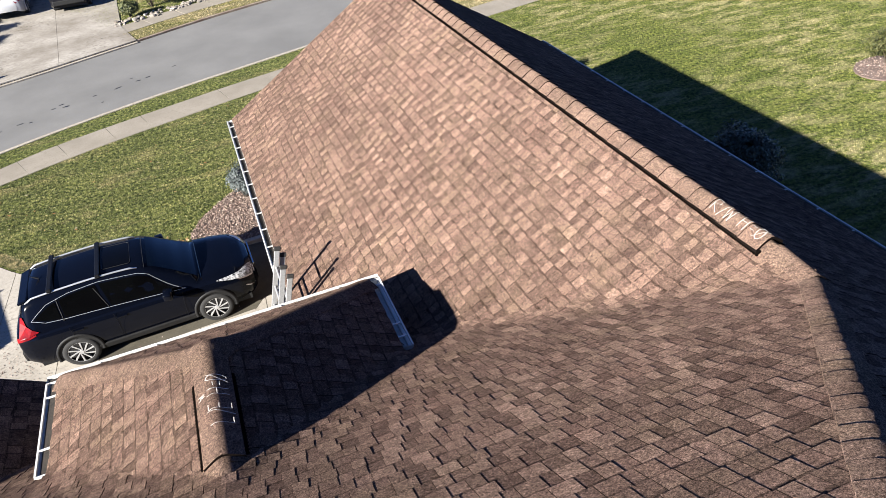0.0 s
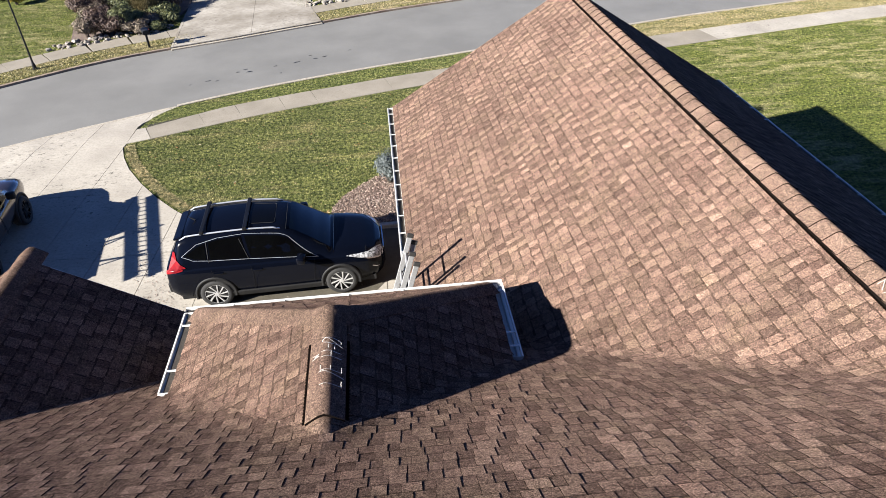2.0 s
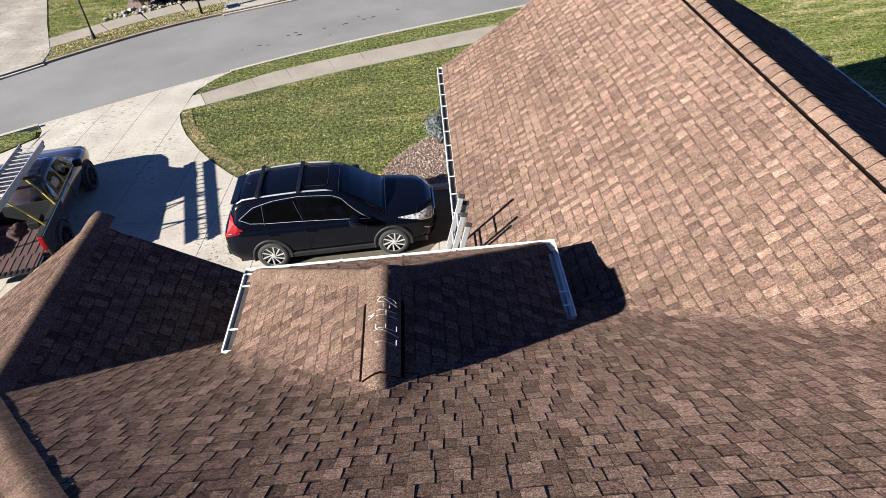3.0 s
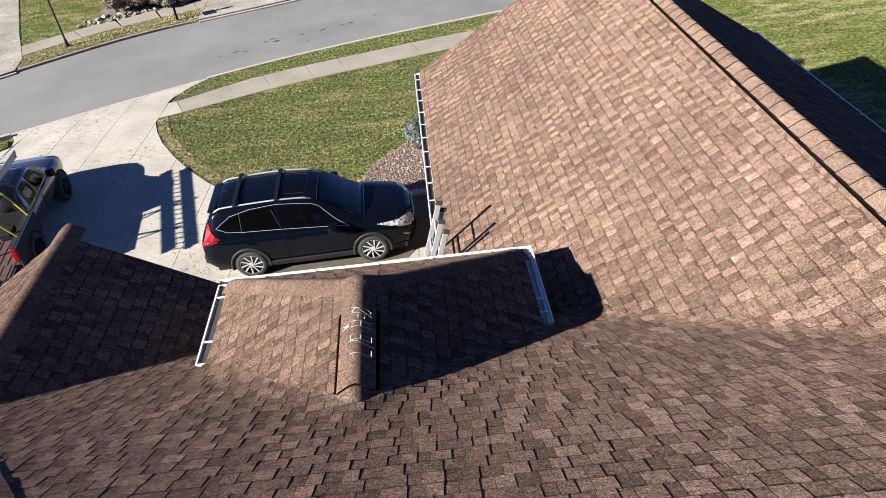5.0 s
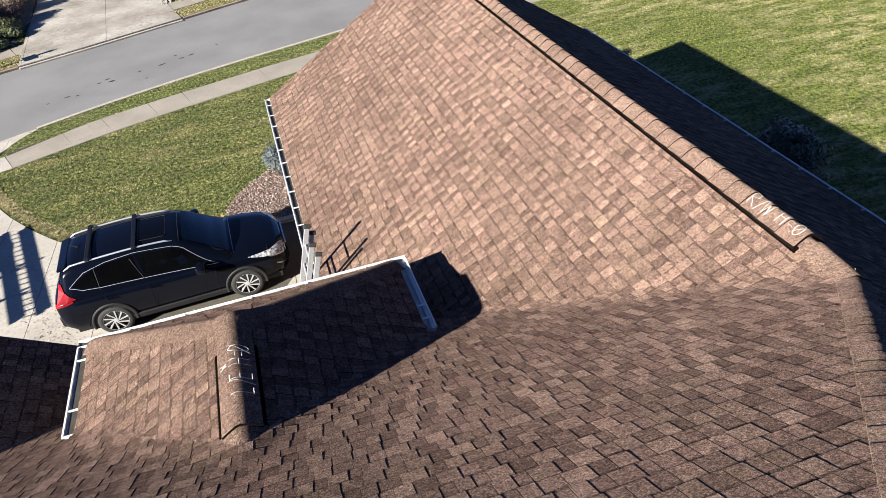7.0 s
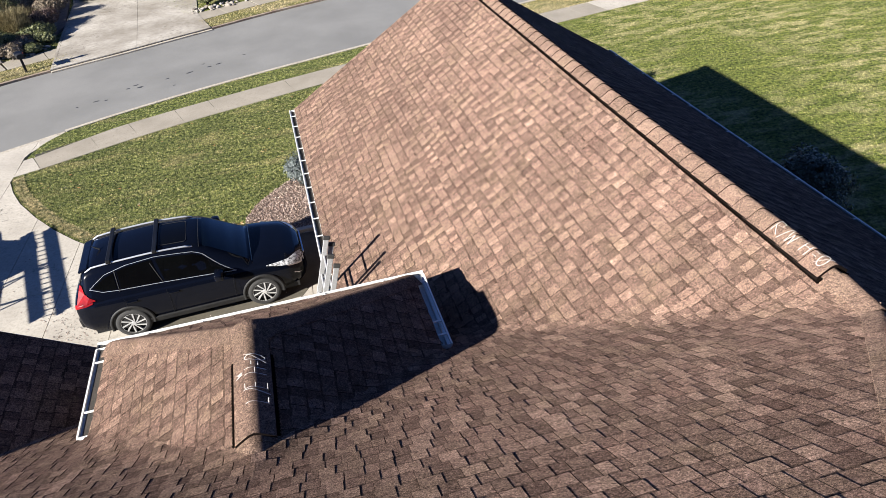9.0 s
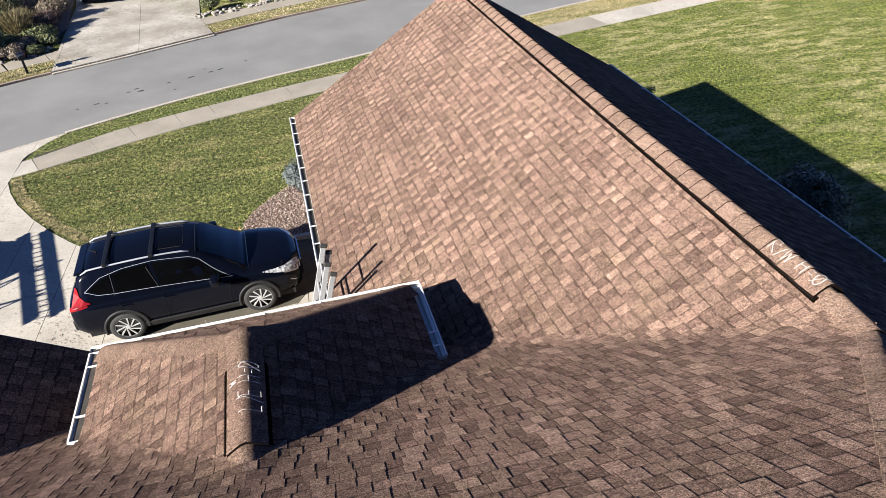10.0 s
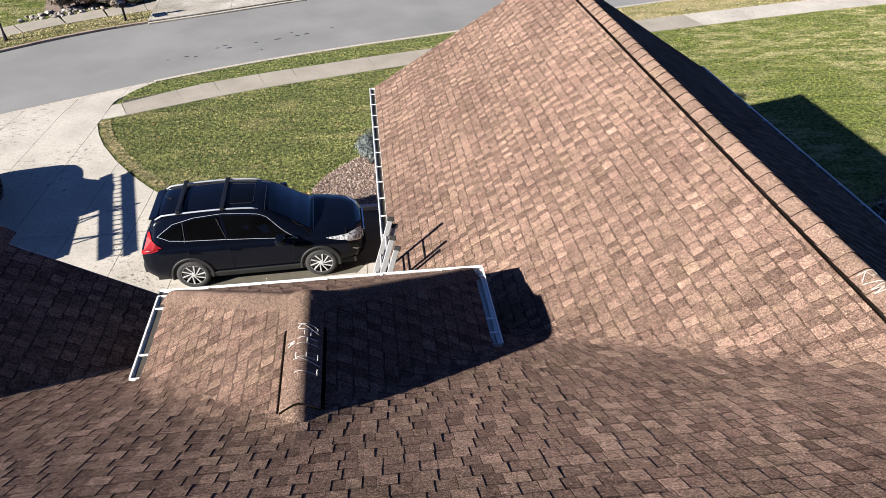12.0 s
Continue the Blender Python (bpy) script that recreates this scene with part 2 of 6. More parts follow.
M_BLADE_DRY = blade_mat("sunny_grass_blades", [(0.0, (0.038, 0.055, 0.007)), (0.4, (0.079, 0.101, 0.0165)), (0.8, (0.131, 0.146, 0.033)), (1.0, (0.17, 0.166, 0.06))], (0.32, 0.28, 0.15), 0.045, 1.5, 0.78, 0.1, 1.75)


def chip_mat(name, stops, rough=0.9):
    m, nt, b = base_mat(name, rough, 0.0, 0.2)
    nt.links.new(ramp(nt, piece_random(nt, True), stops), b.inputs["Base Color"])
    return m


M_MULCH = worn("mulch_bed_soil", (0.0974, 0.0682, 0.0553), (0.1558, 0.1136, 0.0942), (0.0519, 0.0357, 0.0292), big=3, fine=40, rough=0.95, bump=0.6, dist=0.02)
M_CHIP = chip_mat("bark_chips", [(0.0, (0.0844, 0.0553, 0.0442)), (0.45, (0.1883, 0.1332, 0.1072)), (0.8, (0.2922, 0.224, 0.185)), (1.0, (0.4026, 0.3377, 0.2922))])
M_LEAF_FALL = chip_mat("fallen_leaf", [(0.0, (0.1683, 0.0673, 0.0241)), (0.4, (0.2405, 0.1732, 0.077)), (1.0, (0.3367, 0.2982, 0.202))])
M_BARK = worn("shrub_bark", (0.0337, 0.0241, 0.0169), (0.0625, 0.0481, 0.0361), rough=0.95)


def leaf_mat(name, dark, mid, pale, rough=0.6):
    m, nt, b = base_mat(name, rough, 0.0, 0.35)
    nt.links.new(ramp(nt, piece_random(nt, True), [(0.0, dark), (0.55, mid), (1.0, pale)]), b.inputs["Base Color"])
    return m


M_EVERGREEN = leaf_mat("evergreen_leaves", (0.0072, 0.0121, 0.0058), (0.0169, 0.0265, 0.0121), (0.0433, 0.0529, 0.0337), 0.48)
M_BOXWOOD = leaf_mat("boxwood_leaves", (0.0241, 0.0289, 0.0072), (0.0529, 0.0577, 0.0144), (0.1058, 0.101, 0.0337))
M_SPRUCE = leaf_mat("blue_spruce_needles", (0.0289, 0.0361, 0.0337), (0.0625, 0.077, 0.0746), (0.1251, 0.1395, 0.137))
M_BARBERRY = leaf_mat("burgundy_leaves", (0.0252, 0.0127, 0.0101), (0.0541, 0.0307, 0.0216), (0.0974, 0.065, 0.0469))
M_GOLD = leaf_mat("golden_grass_leaves", (0.0625, 0.0481, 0.0169), (0.1251, 0.0962, 0.0385), (0.202, 0.1683, 0.0818))
M_TWIGGY = leaf_mat("brown_shrub_leaves", (0.0481, 0.0361, 0.0241), (0.101, 0.077, 0.0481), (0.1732, 0.1347, 0.0962))
M_MIXGREEN = leaf_mat("green_shrub_leaves", (0.0216, 0.0289, 0.0087), (0.0529, 0.0602, 0.0192), (0.1058, 0.1106, 0.0385))
M_YELLOW = leaf_mat("yellow_leaves", (0.1683, 0.1251, 0.0144), (0.2886, 0.2213, 0.0289), (0.3608, 0.2982, 0.0577))


def paint(name, colour, fleck, rough=0.12, spec=0.25, coat=0.8):
    m, nt, b = base_mat(name, rough, 0.0, spec)
    geo = nt.nodes.new("ShaderNodeNewGeometry").outputs["Position"]
    nt.links.new(blend(nt, noise_tex(nt, 6.0, 3.0, 0.6, geo), colour, fleck), b.inputs["Base Color"])
    b.inputs["Coat Weight"].default_value, b.inputs["Coat Roughness"].default_value = coat, 0.02
    nt.links.new(ramp(nt, noise_tex(nt, 2.0, 4.0, 0.6, geo), [(0.3, (rough, rough, rough)), (0.7, (rough + 0.06,) * 3)]), b.inputs["Roughness"])
    return m


# the blue in this black base stands in for reflected sky
M_PAINT_BLACK_SKY = paint("black_paint_sky_tint", (0.0012, 0.0017, 0.0038), (0.0017, 0.0024, 0.0053), spec=0.08, coat=0.15)
M_PAINT_WHITE = paint("white_car_paint", (0.3463, 0.3511, 0.3559), (0.3175, 0.3223, 0.3271))
M_PAINT_NAVY = paint("dark_car_paint", (0.0058, 0.0062, 0.0087), (0.0096, 0.0096, 0.0115), spec=0.1, coat=0.35)
M_PAINT_BRONZE = paint("bronze_truck_paint", (0.0814, 0.0577, 0.0459), (0.111, 0.0799, 0.0636), 0.2, spec=0.4, coat=0.6)
M_PAINT_BRONZE.node_tree.nodes["Principled BSDF"].inputs["Metallic"].default_value = 0.75
M_GLASS = worn("tinted_glass", (0.001, 0.001, 0.0012), (0.0015, 0.0017, 0.0019), rough=0.04, bump=0, spec=0.15)
M_SCREEN = worn("windscreen_glass", (0.0019, 0.0038, 0.0053), (0.0048, 0.0087, 0.0106), rough=0.05, bump=0, spec=0.2)
M_TRIM = worn("black_plastic_trim", (0.0096, 0.0096, 0.0101), (0.0144, 0.0144, 0.0144), fine=200, rough=0.6, spec=0.2)
M_CLAD = worn("grey_cladding", (0.0062, 0.0062, 0.0067), (0.0106, 0.0106, 0.0106), (0.0241, 0.0226, 0.0206), big=3, fine=30, rough=0.6, fine_amt=0.2, spec=0.2)
# blue-white base stands for the sky reflected in rails and trim
M_SATIN = worn("satin_trim", (0.4988, 0.516, 0.5504), (0.4128, 0.43, 0.4558), rough=0.3, metal=0.6, bump=0)
M_CHROME = worn("chrome", (0.5482, 0.5556, 0.5702), (0.4751, 0.4825, 0.4971), rough=0.12, metal=1.0, bump=0)
M_TYRE = worn("tyre_rubber", (0.0087, 0.0087, 0.0087), (0.0169, 0.0164, 0.0154), fine=120, rough=0.85)
M_RIM = worn("alloy", (0.46, 0.46, 0.455), (0.38, 0.38, 0.375), rough=0.35, metal=0.4, bump=0)
M_RIM_DARK = worn("dark_alloy", (0.0144, 0.0144, 0.0154), (0.0241, 0.0241, 0.0241), rough=0.35, metal=0.5, bump=0)
M_RED_LENS = worn("red_lamp_lens", (0.222, 0.0037, 0.0059), (0.0888, 0.0015, 0.003), big=8, rough=0.3, bump=0, spec=0.2)
M_CLEAR_LENS = worn("clear_lamp_lens", (0.5482, 0.5556, 0.5702), (0.0222, 0.0229, 0.0244), big=19, rough=0.12, bump=0)
M_PLATE = worn("number_plate", (0.3367, 0.3367, 0.3271), (0.2982, 0.2982, 0.2886), rough=0.4, bump=0)
M_LADDER = worn("ladder_aluminium", (0.3155, 0.3155, 0.3194), (0.2694, 0.2694, 0.2694), (0.1732, 0.1693, 0.1655), big=5, fine=40, rough=0.45, metal=0.25, bump=0.1)
M_DARK_STRIP = worn("dark_concrete_strip", (0.0551, 0.05, 0.0385), (0.0825, 0.074, 0.0568), (0.1032, 0.0929, 0.074), big=2.5, fine=45, rough=0.95, bump=0.5, dist=0.01, spec=0.1)
M_BAR = worn("black_bar", (0.0029, 0.0029, 0.0034), (0.0048, 0.0048, 0.0053), fine=200, rough=0.45, spec=0.2)
M_RUBBER = worn("rubber_foot", (0.0144, 0.0135, 0.0125), (0.0241, 0.0216, 0.0192), rough=0.85)
M_STICKER = worn("warning_sticker", (0.2886, 0.0481, 0.0289), (0.2405, 0.0385, 0.0241), rough=0.5, bump=0)
M_STRAP = worn("yellow_strap", (0.3463, 0.2886, 0.0289), (0.2886, 0.2309, 0.0241), fine=200, rough=0.8)
M_RUST = worn("rusty_bed_liner", (0.0289, 0.0125, 0.0106), (0.0577, 0.0216, 0.0173), (0.0192, 0.0169, 0.0144), big=5, fine=30, rough=0.85)
M_IRON = worn("black_painted_steel", (0.0048, 0.0048, 0.0053), (0.0096, 0.0096, 0.0101), rough=0.55, spec=0.2)

# ---- building helpers ----
def obj_from(name, verts, faces, material, parent=None, label="", smooth=False):
    me = bpy.data.meshes.new(name)
    me.from_pydata([tuple(v) for v in verts], [], [tuple(f) for f in faces])
    me.update()
    if smooth:
        me.polygons.foreach_set("use_smooth", [True] * len(me.polygons))
    me.materials.append(material)
    ob = new(name, me)
    if parent is not None:
        ob.parent = parent
    if label:
        tagged(ob, label)
    return ob


def part(name, bm, material, parent, label="", smooth=False):
    me = bpy.data.meshes.new(name)
    bm.normal_update()
    bm.to_mesh(me)
    bm.free()
    if smooth:
        me.polygons.foreach_set("use_smooth", [True] * len(me.polygons))
    me.materials.append(material)
    ob = new(name, me)
    if parent is not None:
        ob.parent = parent
    if label:
        tagged(ob, label)
    return ob


def share(name, me, m, parent):
    ob = new(name, me)
    ob.parent = parent
    ob.matrix_local = m
    return ob


def thing(name, label, category, group="", kind="", at=None):
    ob = new(name)
    ob.empty_display_size = 0.2
    if at is not None:
        ob.matrix_world = at
    return tagged(ob, label, category, group, kind)


def add_box(bm, size, m=None, bevel=0.0):
    made = bmesh.ops.create_cube(bm, size=1.0, matrix=(m or Matrix()) @ Matrix.Diagonal((*size, 1)))
    if bevel:
        edges = list({e for v in made["verts"] for e in v.link_edges})
        bmesh.ops.bevel(bm, geom=edges, offset=bevel, segments=2, affect="EDGES", profile=0.5)


def box(size, m=None, bevel=0.0):
    bm = bmesh.new()
    add_box(bm, size, m, bevel)
    return bm


def add_tube(bm, pts, r, seg=8, caps=True):
    """A tube along points; r is one radius, or one for each point."""
    pts = [Vector(p) for p in pts]
    rings = []
    for i, p in enumerate(pts):
        d = (pts[min(i + 1, len(pts) - 1)] - pts[max(i - 1, 0)]).normalized()
        a = d.cross(Vector((0, 0, 1)) if abs(d.z) < 0.9 else Vector((1, 0, 0))).normalized()
        b = d.cross(a)
        rr = r[i] if isinstance(r, (list, tuple)) else r
        rings.append([bm.verts.new(p + rr * (math.cos(q) * a + math.sin(q) * b)) for q in [2 * math.pi * k / seg for k in range(seg)]])
    for u, v in zip(rings, rings[1:]):
        for k in range(seg):
            bm.faces.new((u[k], u[(k + 1) % seg], v[(k + 1) % seg], v[k]))
    if caps:
        bm.faces.new(rings[0][::-1])
        bm.faces.new(rings[-1])


def tube(pts, r, seg=8):
    bm = bmesh.new()
    add_tube(bm, pts, r, seg)
    return bm


def prism(poly, z0, z1):
    """A flat-topped solid over a counter-clockwise outline of x, y."""
    n = len(poly)
    bm = bmesh.new()
    top = [bm.verts.new((x, y, z1)) for x, y in poly]
    low = [bm.verts.new((x, y, z0)) for x, y in poly]
    bm.faces.new(top)
    bm.faces.new(low[::-1])
    for i in range(n):
        bm.faces.new((low[i], low[(i + 1) % n], top[(i + 1) % n], top[i]))
    bmesh.ops.recalc_face_normals(bm, faces=bm.faces)
    return bm


def clip_poly(poly, window):
    """The part of an outline inside a convex counter-clockwise window."""
    out = list(poly)
    for (ax, ay), (bx, by) in zip(window, window[1:] + window[:1]):
        src, out = out, []
        side = [(bx - ax) * (y - ay) - (by - ay) * (x - ax) for x, y in src]
        for i, p in enumerate(src):
            q, dp, dq = src[(i + 1) % len(src)], side[i], side[(i + 1) % len(src)]
            if dp >= 0:
                out.append(p)
            if (dp >= 0) != (dq >= 0):
                k = dp / (dp - dq)
                out.append((p[0] + k * (q[0] - p[0]), p[1] + k * (q[1] - p[1])))
        if len(out) < 3:
            return []
    return out


def inside(poly, xs, ys):
    """Which of many points lie in an outline."""
    hit = np.zeros(len(xs), bool)
    for (ax, ay), (bx, by) in zip(poly, poly[1:] + poly[:1]):
        if ay != by:
            hit ^= ((ay > ys) != (by > ys)) & (xs < (bx - ax) * (ys - ay) / (by - ay) + ax)
    return hit


def curve_through(pts, step=0.5):
    """A smooth line (Catmull-Rom) through plan points, at even steps."""
    p = np.array([pts[0], *pts, pts[-1]], float)
    p[0], p[-1] = 2 * p[1] - p[2], 2 * p[-2] - p[-3]
    out = []
    for a, b, c, d in zip(p, p[1:], p[2:], p[3:]):
        n = max(2, int(np.linalg.norm(c - b) / step))
        for k in range(n):
            t = k / n
            out.append(0.5 * (2 * b + (c - a) * t + (2 * a - 5 * b + 4 * c - d) * t**2 + (3 * b - a - 3 * c + d) * t**3))
    return np.array(out + [p[-2]])


def offset_line(line, d):
    """A line moved d to its left."""
    t = np.gradient(line, axis=0)
    t /= np.linalg.norm(t, axis=1)[:, None]
    return line + d * np.stack([-t[:, 1], t[:, 0]], 1)


def ribbon(left, right, z0, z1):
    """A solid strip between two lines of equal length."""
    n = len(left)
    v = [(*p, z1) for p in left] + [(*p, z1) for p in right] + [(*p, z0) for p in left] + [(*p, z0) for p in right]
    f = []
    for i in range(n - 1):
        f += [(n + i, n + i + 1, i + 1, i), (i, i + 1, 2 * n + i + 1, 2 * n + i), (n + i + 1, n + i, 3 * n + i, 3 * n + i + 1)]
    f += [(0, 2 * n, 3 * n, n), (n - 1, 2 * n - 1, 4 * n - 1, 3 * n - 1)]
    return v, f


def arc_of(line):
    return np.r_[0, np.cumsum(np.linalg.norm(np.diff(line, axis=0), axis=1))]


def at_arc(line, s):
    a = arc_of(line)
    return np.stack([np.interp(s, a, line[:, 0]), np.interp(s, a, line[:, 1])], -1)


# ---- ground, road and paving ----
LOW = -0.12
near_kerb = curve_through([(-34.07, 2.11), (-23.99, 11.49), (-19.53, 14.92), (-15.50, 17.30), (-12.49, 18.85), (-9.06, 20.46), (-5.00, 21.92), (-0.88, 23.11), (7.89, 25.68), (12.14, 26.67), (20.32, 28.17), (35.81, 30.35), (59.79, 32.75), (109.76, 36.10)])
far_kerb = curve_through([(-42.07, 3.61), (-29.97, 12.58), (-23.87, 18.00), (-17.84, 23.05), (-14.35, 25.40), (-9.94, 27.21), (-6.38, 28.73), (-2.25, 30.39), (6.02, 32.74), (20.26, 35.34), (35.75, 37.46), (59.75, 40.06), (109.75, 43.56)])
walk_low = curve_through([(-11.26, 16.87), (-8.72, 17.93), (-6.88, 18.58), (-4.99, 19.13), (-2.99, 19.71), (2.04, 20.94), (7.60, 22.18), (10.47, 22.79), (14.23, 23.55), (19.07, 24.39), (35.84, 26.87), (69.81, 30.35)])
walk_top = offset_line(walk_low, 1.28)

ground = obj_from("ground", [(-900, -900, LOW), (900, -900, LOW), (900, 900, LOW), (-900, 900, LOW)], [(0, 1, 2, 3)], M_TURF_DRY)
tagged(ground, "patchy green and straw-coloured turf reaching the horizon", "ground", kind="structure")

n_r = 160
a_near, a_far = at_arc(near_kerb, np.linspace(0, arc_of(near_kerb)[-1], n_r)), at_arc(far_kerb, np.linspace(0, arc_of(far_kerb)[-1], n_r))
v, f = ribbon(a_far, a_near, LOW - 0.05, LOW + 0.02)
road = tagged(obj_from("road", v, f, M_ROAD), "grey worn asphalt residential street with faint oil spots", "road", kind="structure")
# oil spots in the lane
rng = random.Random(4)
for x, y, a, b in [(-9.02, 22.75, 0.16, 0.07), (-9.46, 22.78, 0.1, 0.05), (-9.21, 23.03, 0.13, 0.05), (-8.07, 23.21, 0.1, 0.05), (-7.27, 23.50, 0.2, 0.05), (-6.53, 23.81, 0.12, 0.06), (-6.18, 23.98, 0.16, 0.05), (-10.46, 22.01, 0.15, 0.05), (-10.12, 21.96, 0.08, 0.05), (-5.18, 24.60, 0.09, 0.04), (-7.78, 22.38, 0.06, 0.04), (-6.77, 24.23, 0.08, 0.04), (-11.06, 21.72, 0.06, 0.04)]:
    ang = 0.36 + rng.uniform(-0.3, 0.3)
    a, b = 0.78 * a, 0.8 * b
    ring = [(x + math.cos(q) * a * rng.uniform(0.75, 1.15) * math.cos(ang) - math.sin(q) * b * math.sin(ang), y + math.cos(q) * a * math.sin(ang) + math.sin(q) * b * rng.uniform(0.7, 1.3) * math.cos(ang)) for q in [2 * math.pi * k / 14 for k in range(14)]]
    part("oil_spot", prism(ring, LOW + 0.015, LOW + 0.024), M_TAR, road, "dark oil spot")


def kerb_run(name, line, s0, s1, side, height, material, label):
    """Kerb stones along a line between two distances, with joints between them."""
    top = tagged(new(name), label, "kerb", kind="structure")
    length, k = 3.0, 0
    s = s0
    while s < s1 - 0.2:
        e = min(s + length, s1)
        mid = at_arc(line, np.linspace(s + 0.006, e - 0.006, 7))
        outer = offset_line(mid, side * 0.16)
        l, r = (outer, mid) if side > 0 else (mid, outer)
        v, f = ribbon(l, r, LOW - 0.1, height + 0.004 * math.sin(k * 2.1))
        obj_from("kerb_stone", v, f, material, top)
        s, k = e, k + 1
    return top


def arc_near(line, x):
    return float(np.interp(x, line[:, 0], arc_of(line)))


DRIVE_X0, DRIVE_X1 = -16.6, -11.05
S_D0, S_D1 = arc_near(near_kerb, DRIVE_X0), arc_near(near_kerb, DRIVE_X1)
kerb_run("kerb_near", near_kerb, S_D1, arc_near(near_kerb, 60), -1, 0.012, M_KERB, "pale concrete kerb along the near side of the street")
kerb_run("kerb_near_west", near_kerb, arc_near(near_kerb, -26), S_D0, -1, 0.012, M_KERB, "pale concrete kerb beyond the driveway")
S_F0, S_F1 = arc_near(far_kerb, -12.75), arc_near(far_kerb, -6.5)
S_G0, S_G1 = arc_near(far_kerb, -24.5), arc_near(far_kerb, -18.85)
kerb_run("kerb_far", far_kerb, S_F1, arc_near(far_kerb, 60), 1, -0.02, M_KERB_STAIN, "brown-stained concrete kerb across the street")
kerb_run("kerb_far_middle", far_kerb, S_G1, S_F0, 1, -0.02, M_KERB_STAIN, "brown-stained concrete kerb across the street")
kerb_run("kerb_far_west", far_kerb, arc_near(far_kerb, -34), S_G0, 1, -0.02, M_KERB_STAIN, "brown-stained concrete kerb across the street")

kerb_run("gutter_far", far_kerb, S_F0, S_F1, -1, -0.045, M_KERB, "pale concrete gutter across the mouth of the far driveway")
kerb_run("gutter_far_west", far_kerb, S_G0, S_G1, -1, -0.045, M_KERB, "pale concrete gutter across the mouth of a neighbour's driveway")
kerb_run("gutter_near", near_kerb, S_D0, S_D1, 1, -0.088, M_KERB, "pale concrete gutter across the mouth of the driveway")

# driveway of the house
drive_edge = [(-11.02, 19.42), (-11.3, 19.1), (-11.65, 18.62), (-11.85, 18.2), (-11.93, 17.9), (-11.95, 16.63), (-11.97, 16.35), (-11.73, 15.64), (-11.39, 14.90), (-10.80, 13.94), (-10.16, 13.06), (-9.57, 12.37), (-8.87, 11.67), (-7.98, 11.06), (-6.88, 10.78), (-5.38, 10.72), (-3.37, 10.73)]
kerb_cut = [tuple(p) for p in at_arc(near_kerb, np.linspace(S_D0, S_D1, 9))]
drive = kerb_cut + drive_edge + [(-3.4, 2.6), (-10.2, 2.6), (-10.2, -6), (-24, -6), (-24, 10.2), (-18.15, 13.92), (-16.83, 14.90), (-16.12, 15.68), (-16.31, 16.32)]
drive_sub = part("driveway", prism(drive, LOW - 0.1, -0.118), M_JOINT, None)
tagged(drive_sub, "pale sunlit concrete driveway with control joints and leaf litter", "driveway", kind="structure")


def apron_drop(x, y):
    """How far the paving dips to meet the street."""
    d = np.min(np.hypot(near_kerb[:, 0] - x, near_kerb[:, 1] - y))
    k = max(0.0, 1.0 - d / 1.3)
    return -0.085 * k * k * (3 - 2 * k)


def paving(parent, outline, ang, sx, sy, x0, y0, material, z0, z1, name="slab", drop=None, gap=0.006):
    """Slabs of a turned grid cut to an outline."""
    c, s = math.cos(ang), math.sin(ang)
    loc = [((x - x0) * c + (y - y0) * s, -(x - x0) * s + (y - y0) * c) for x, y in outline]
    us, vs = [p[0] for p in loc], [p[1] for p in loc]
    for i in range(math.floor(min(us) / sx), math.ceil(max(us) / sx)):
        for j in range(math.floor(min(vs) / sy), math.ceil(max(vs) / sy)):
            cell = [(i * sx + gap, j * sy + gap), ((i + 1) * sx - gap, j * sy + gap), ((i + 1) * sx - gap, (j + 1) * sy - gap), (i * sx + gap, (j + 1) * sy - gap)]
            cut = clip_poly(loc, cell)
            if len(cut) < 3 or abs(sum(a[0] * b[1] - b[0] * a[1] for a, b in zip(cut, cut[1:] + cut[:1]))) < 0.05:
                continue
            out = [(x0 + u * c - w_ * s, y0 + u * s + w_ * c) for u, w_ in cut]
            clean = [p for p, q in zip(out, out[1:] + out[:1]) if math.hypot(p[0] - q[0], p[1] - q[1]) > 0.003]
            bm = prism(clean, z0, z1)
            if drop:
                bmesh.ops.triangulate(bm, faces=[fc for fc in bm.faces if abs(fc.normal.z) > 0.9])
                bmesh.ops.subdivide_edges(bm, edges=[e for e in bm.edges if e.calc_length() > 0.9 and abs(e.verts[0].co.z - e.verts[1].co.z) < 1e-4], cuts=2)
                for vt in bm.verts:
                    vt.co.z += drop(vt.co.x, vt.co.y)
            part(name, bm, material, parent)


paving(drive_sub, drive, -0.05, 1.36, 3.0, -14.66, 16.6, M_CONC, -0.125, 0.0, drop=apron_drop, gap=0.006)

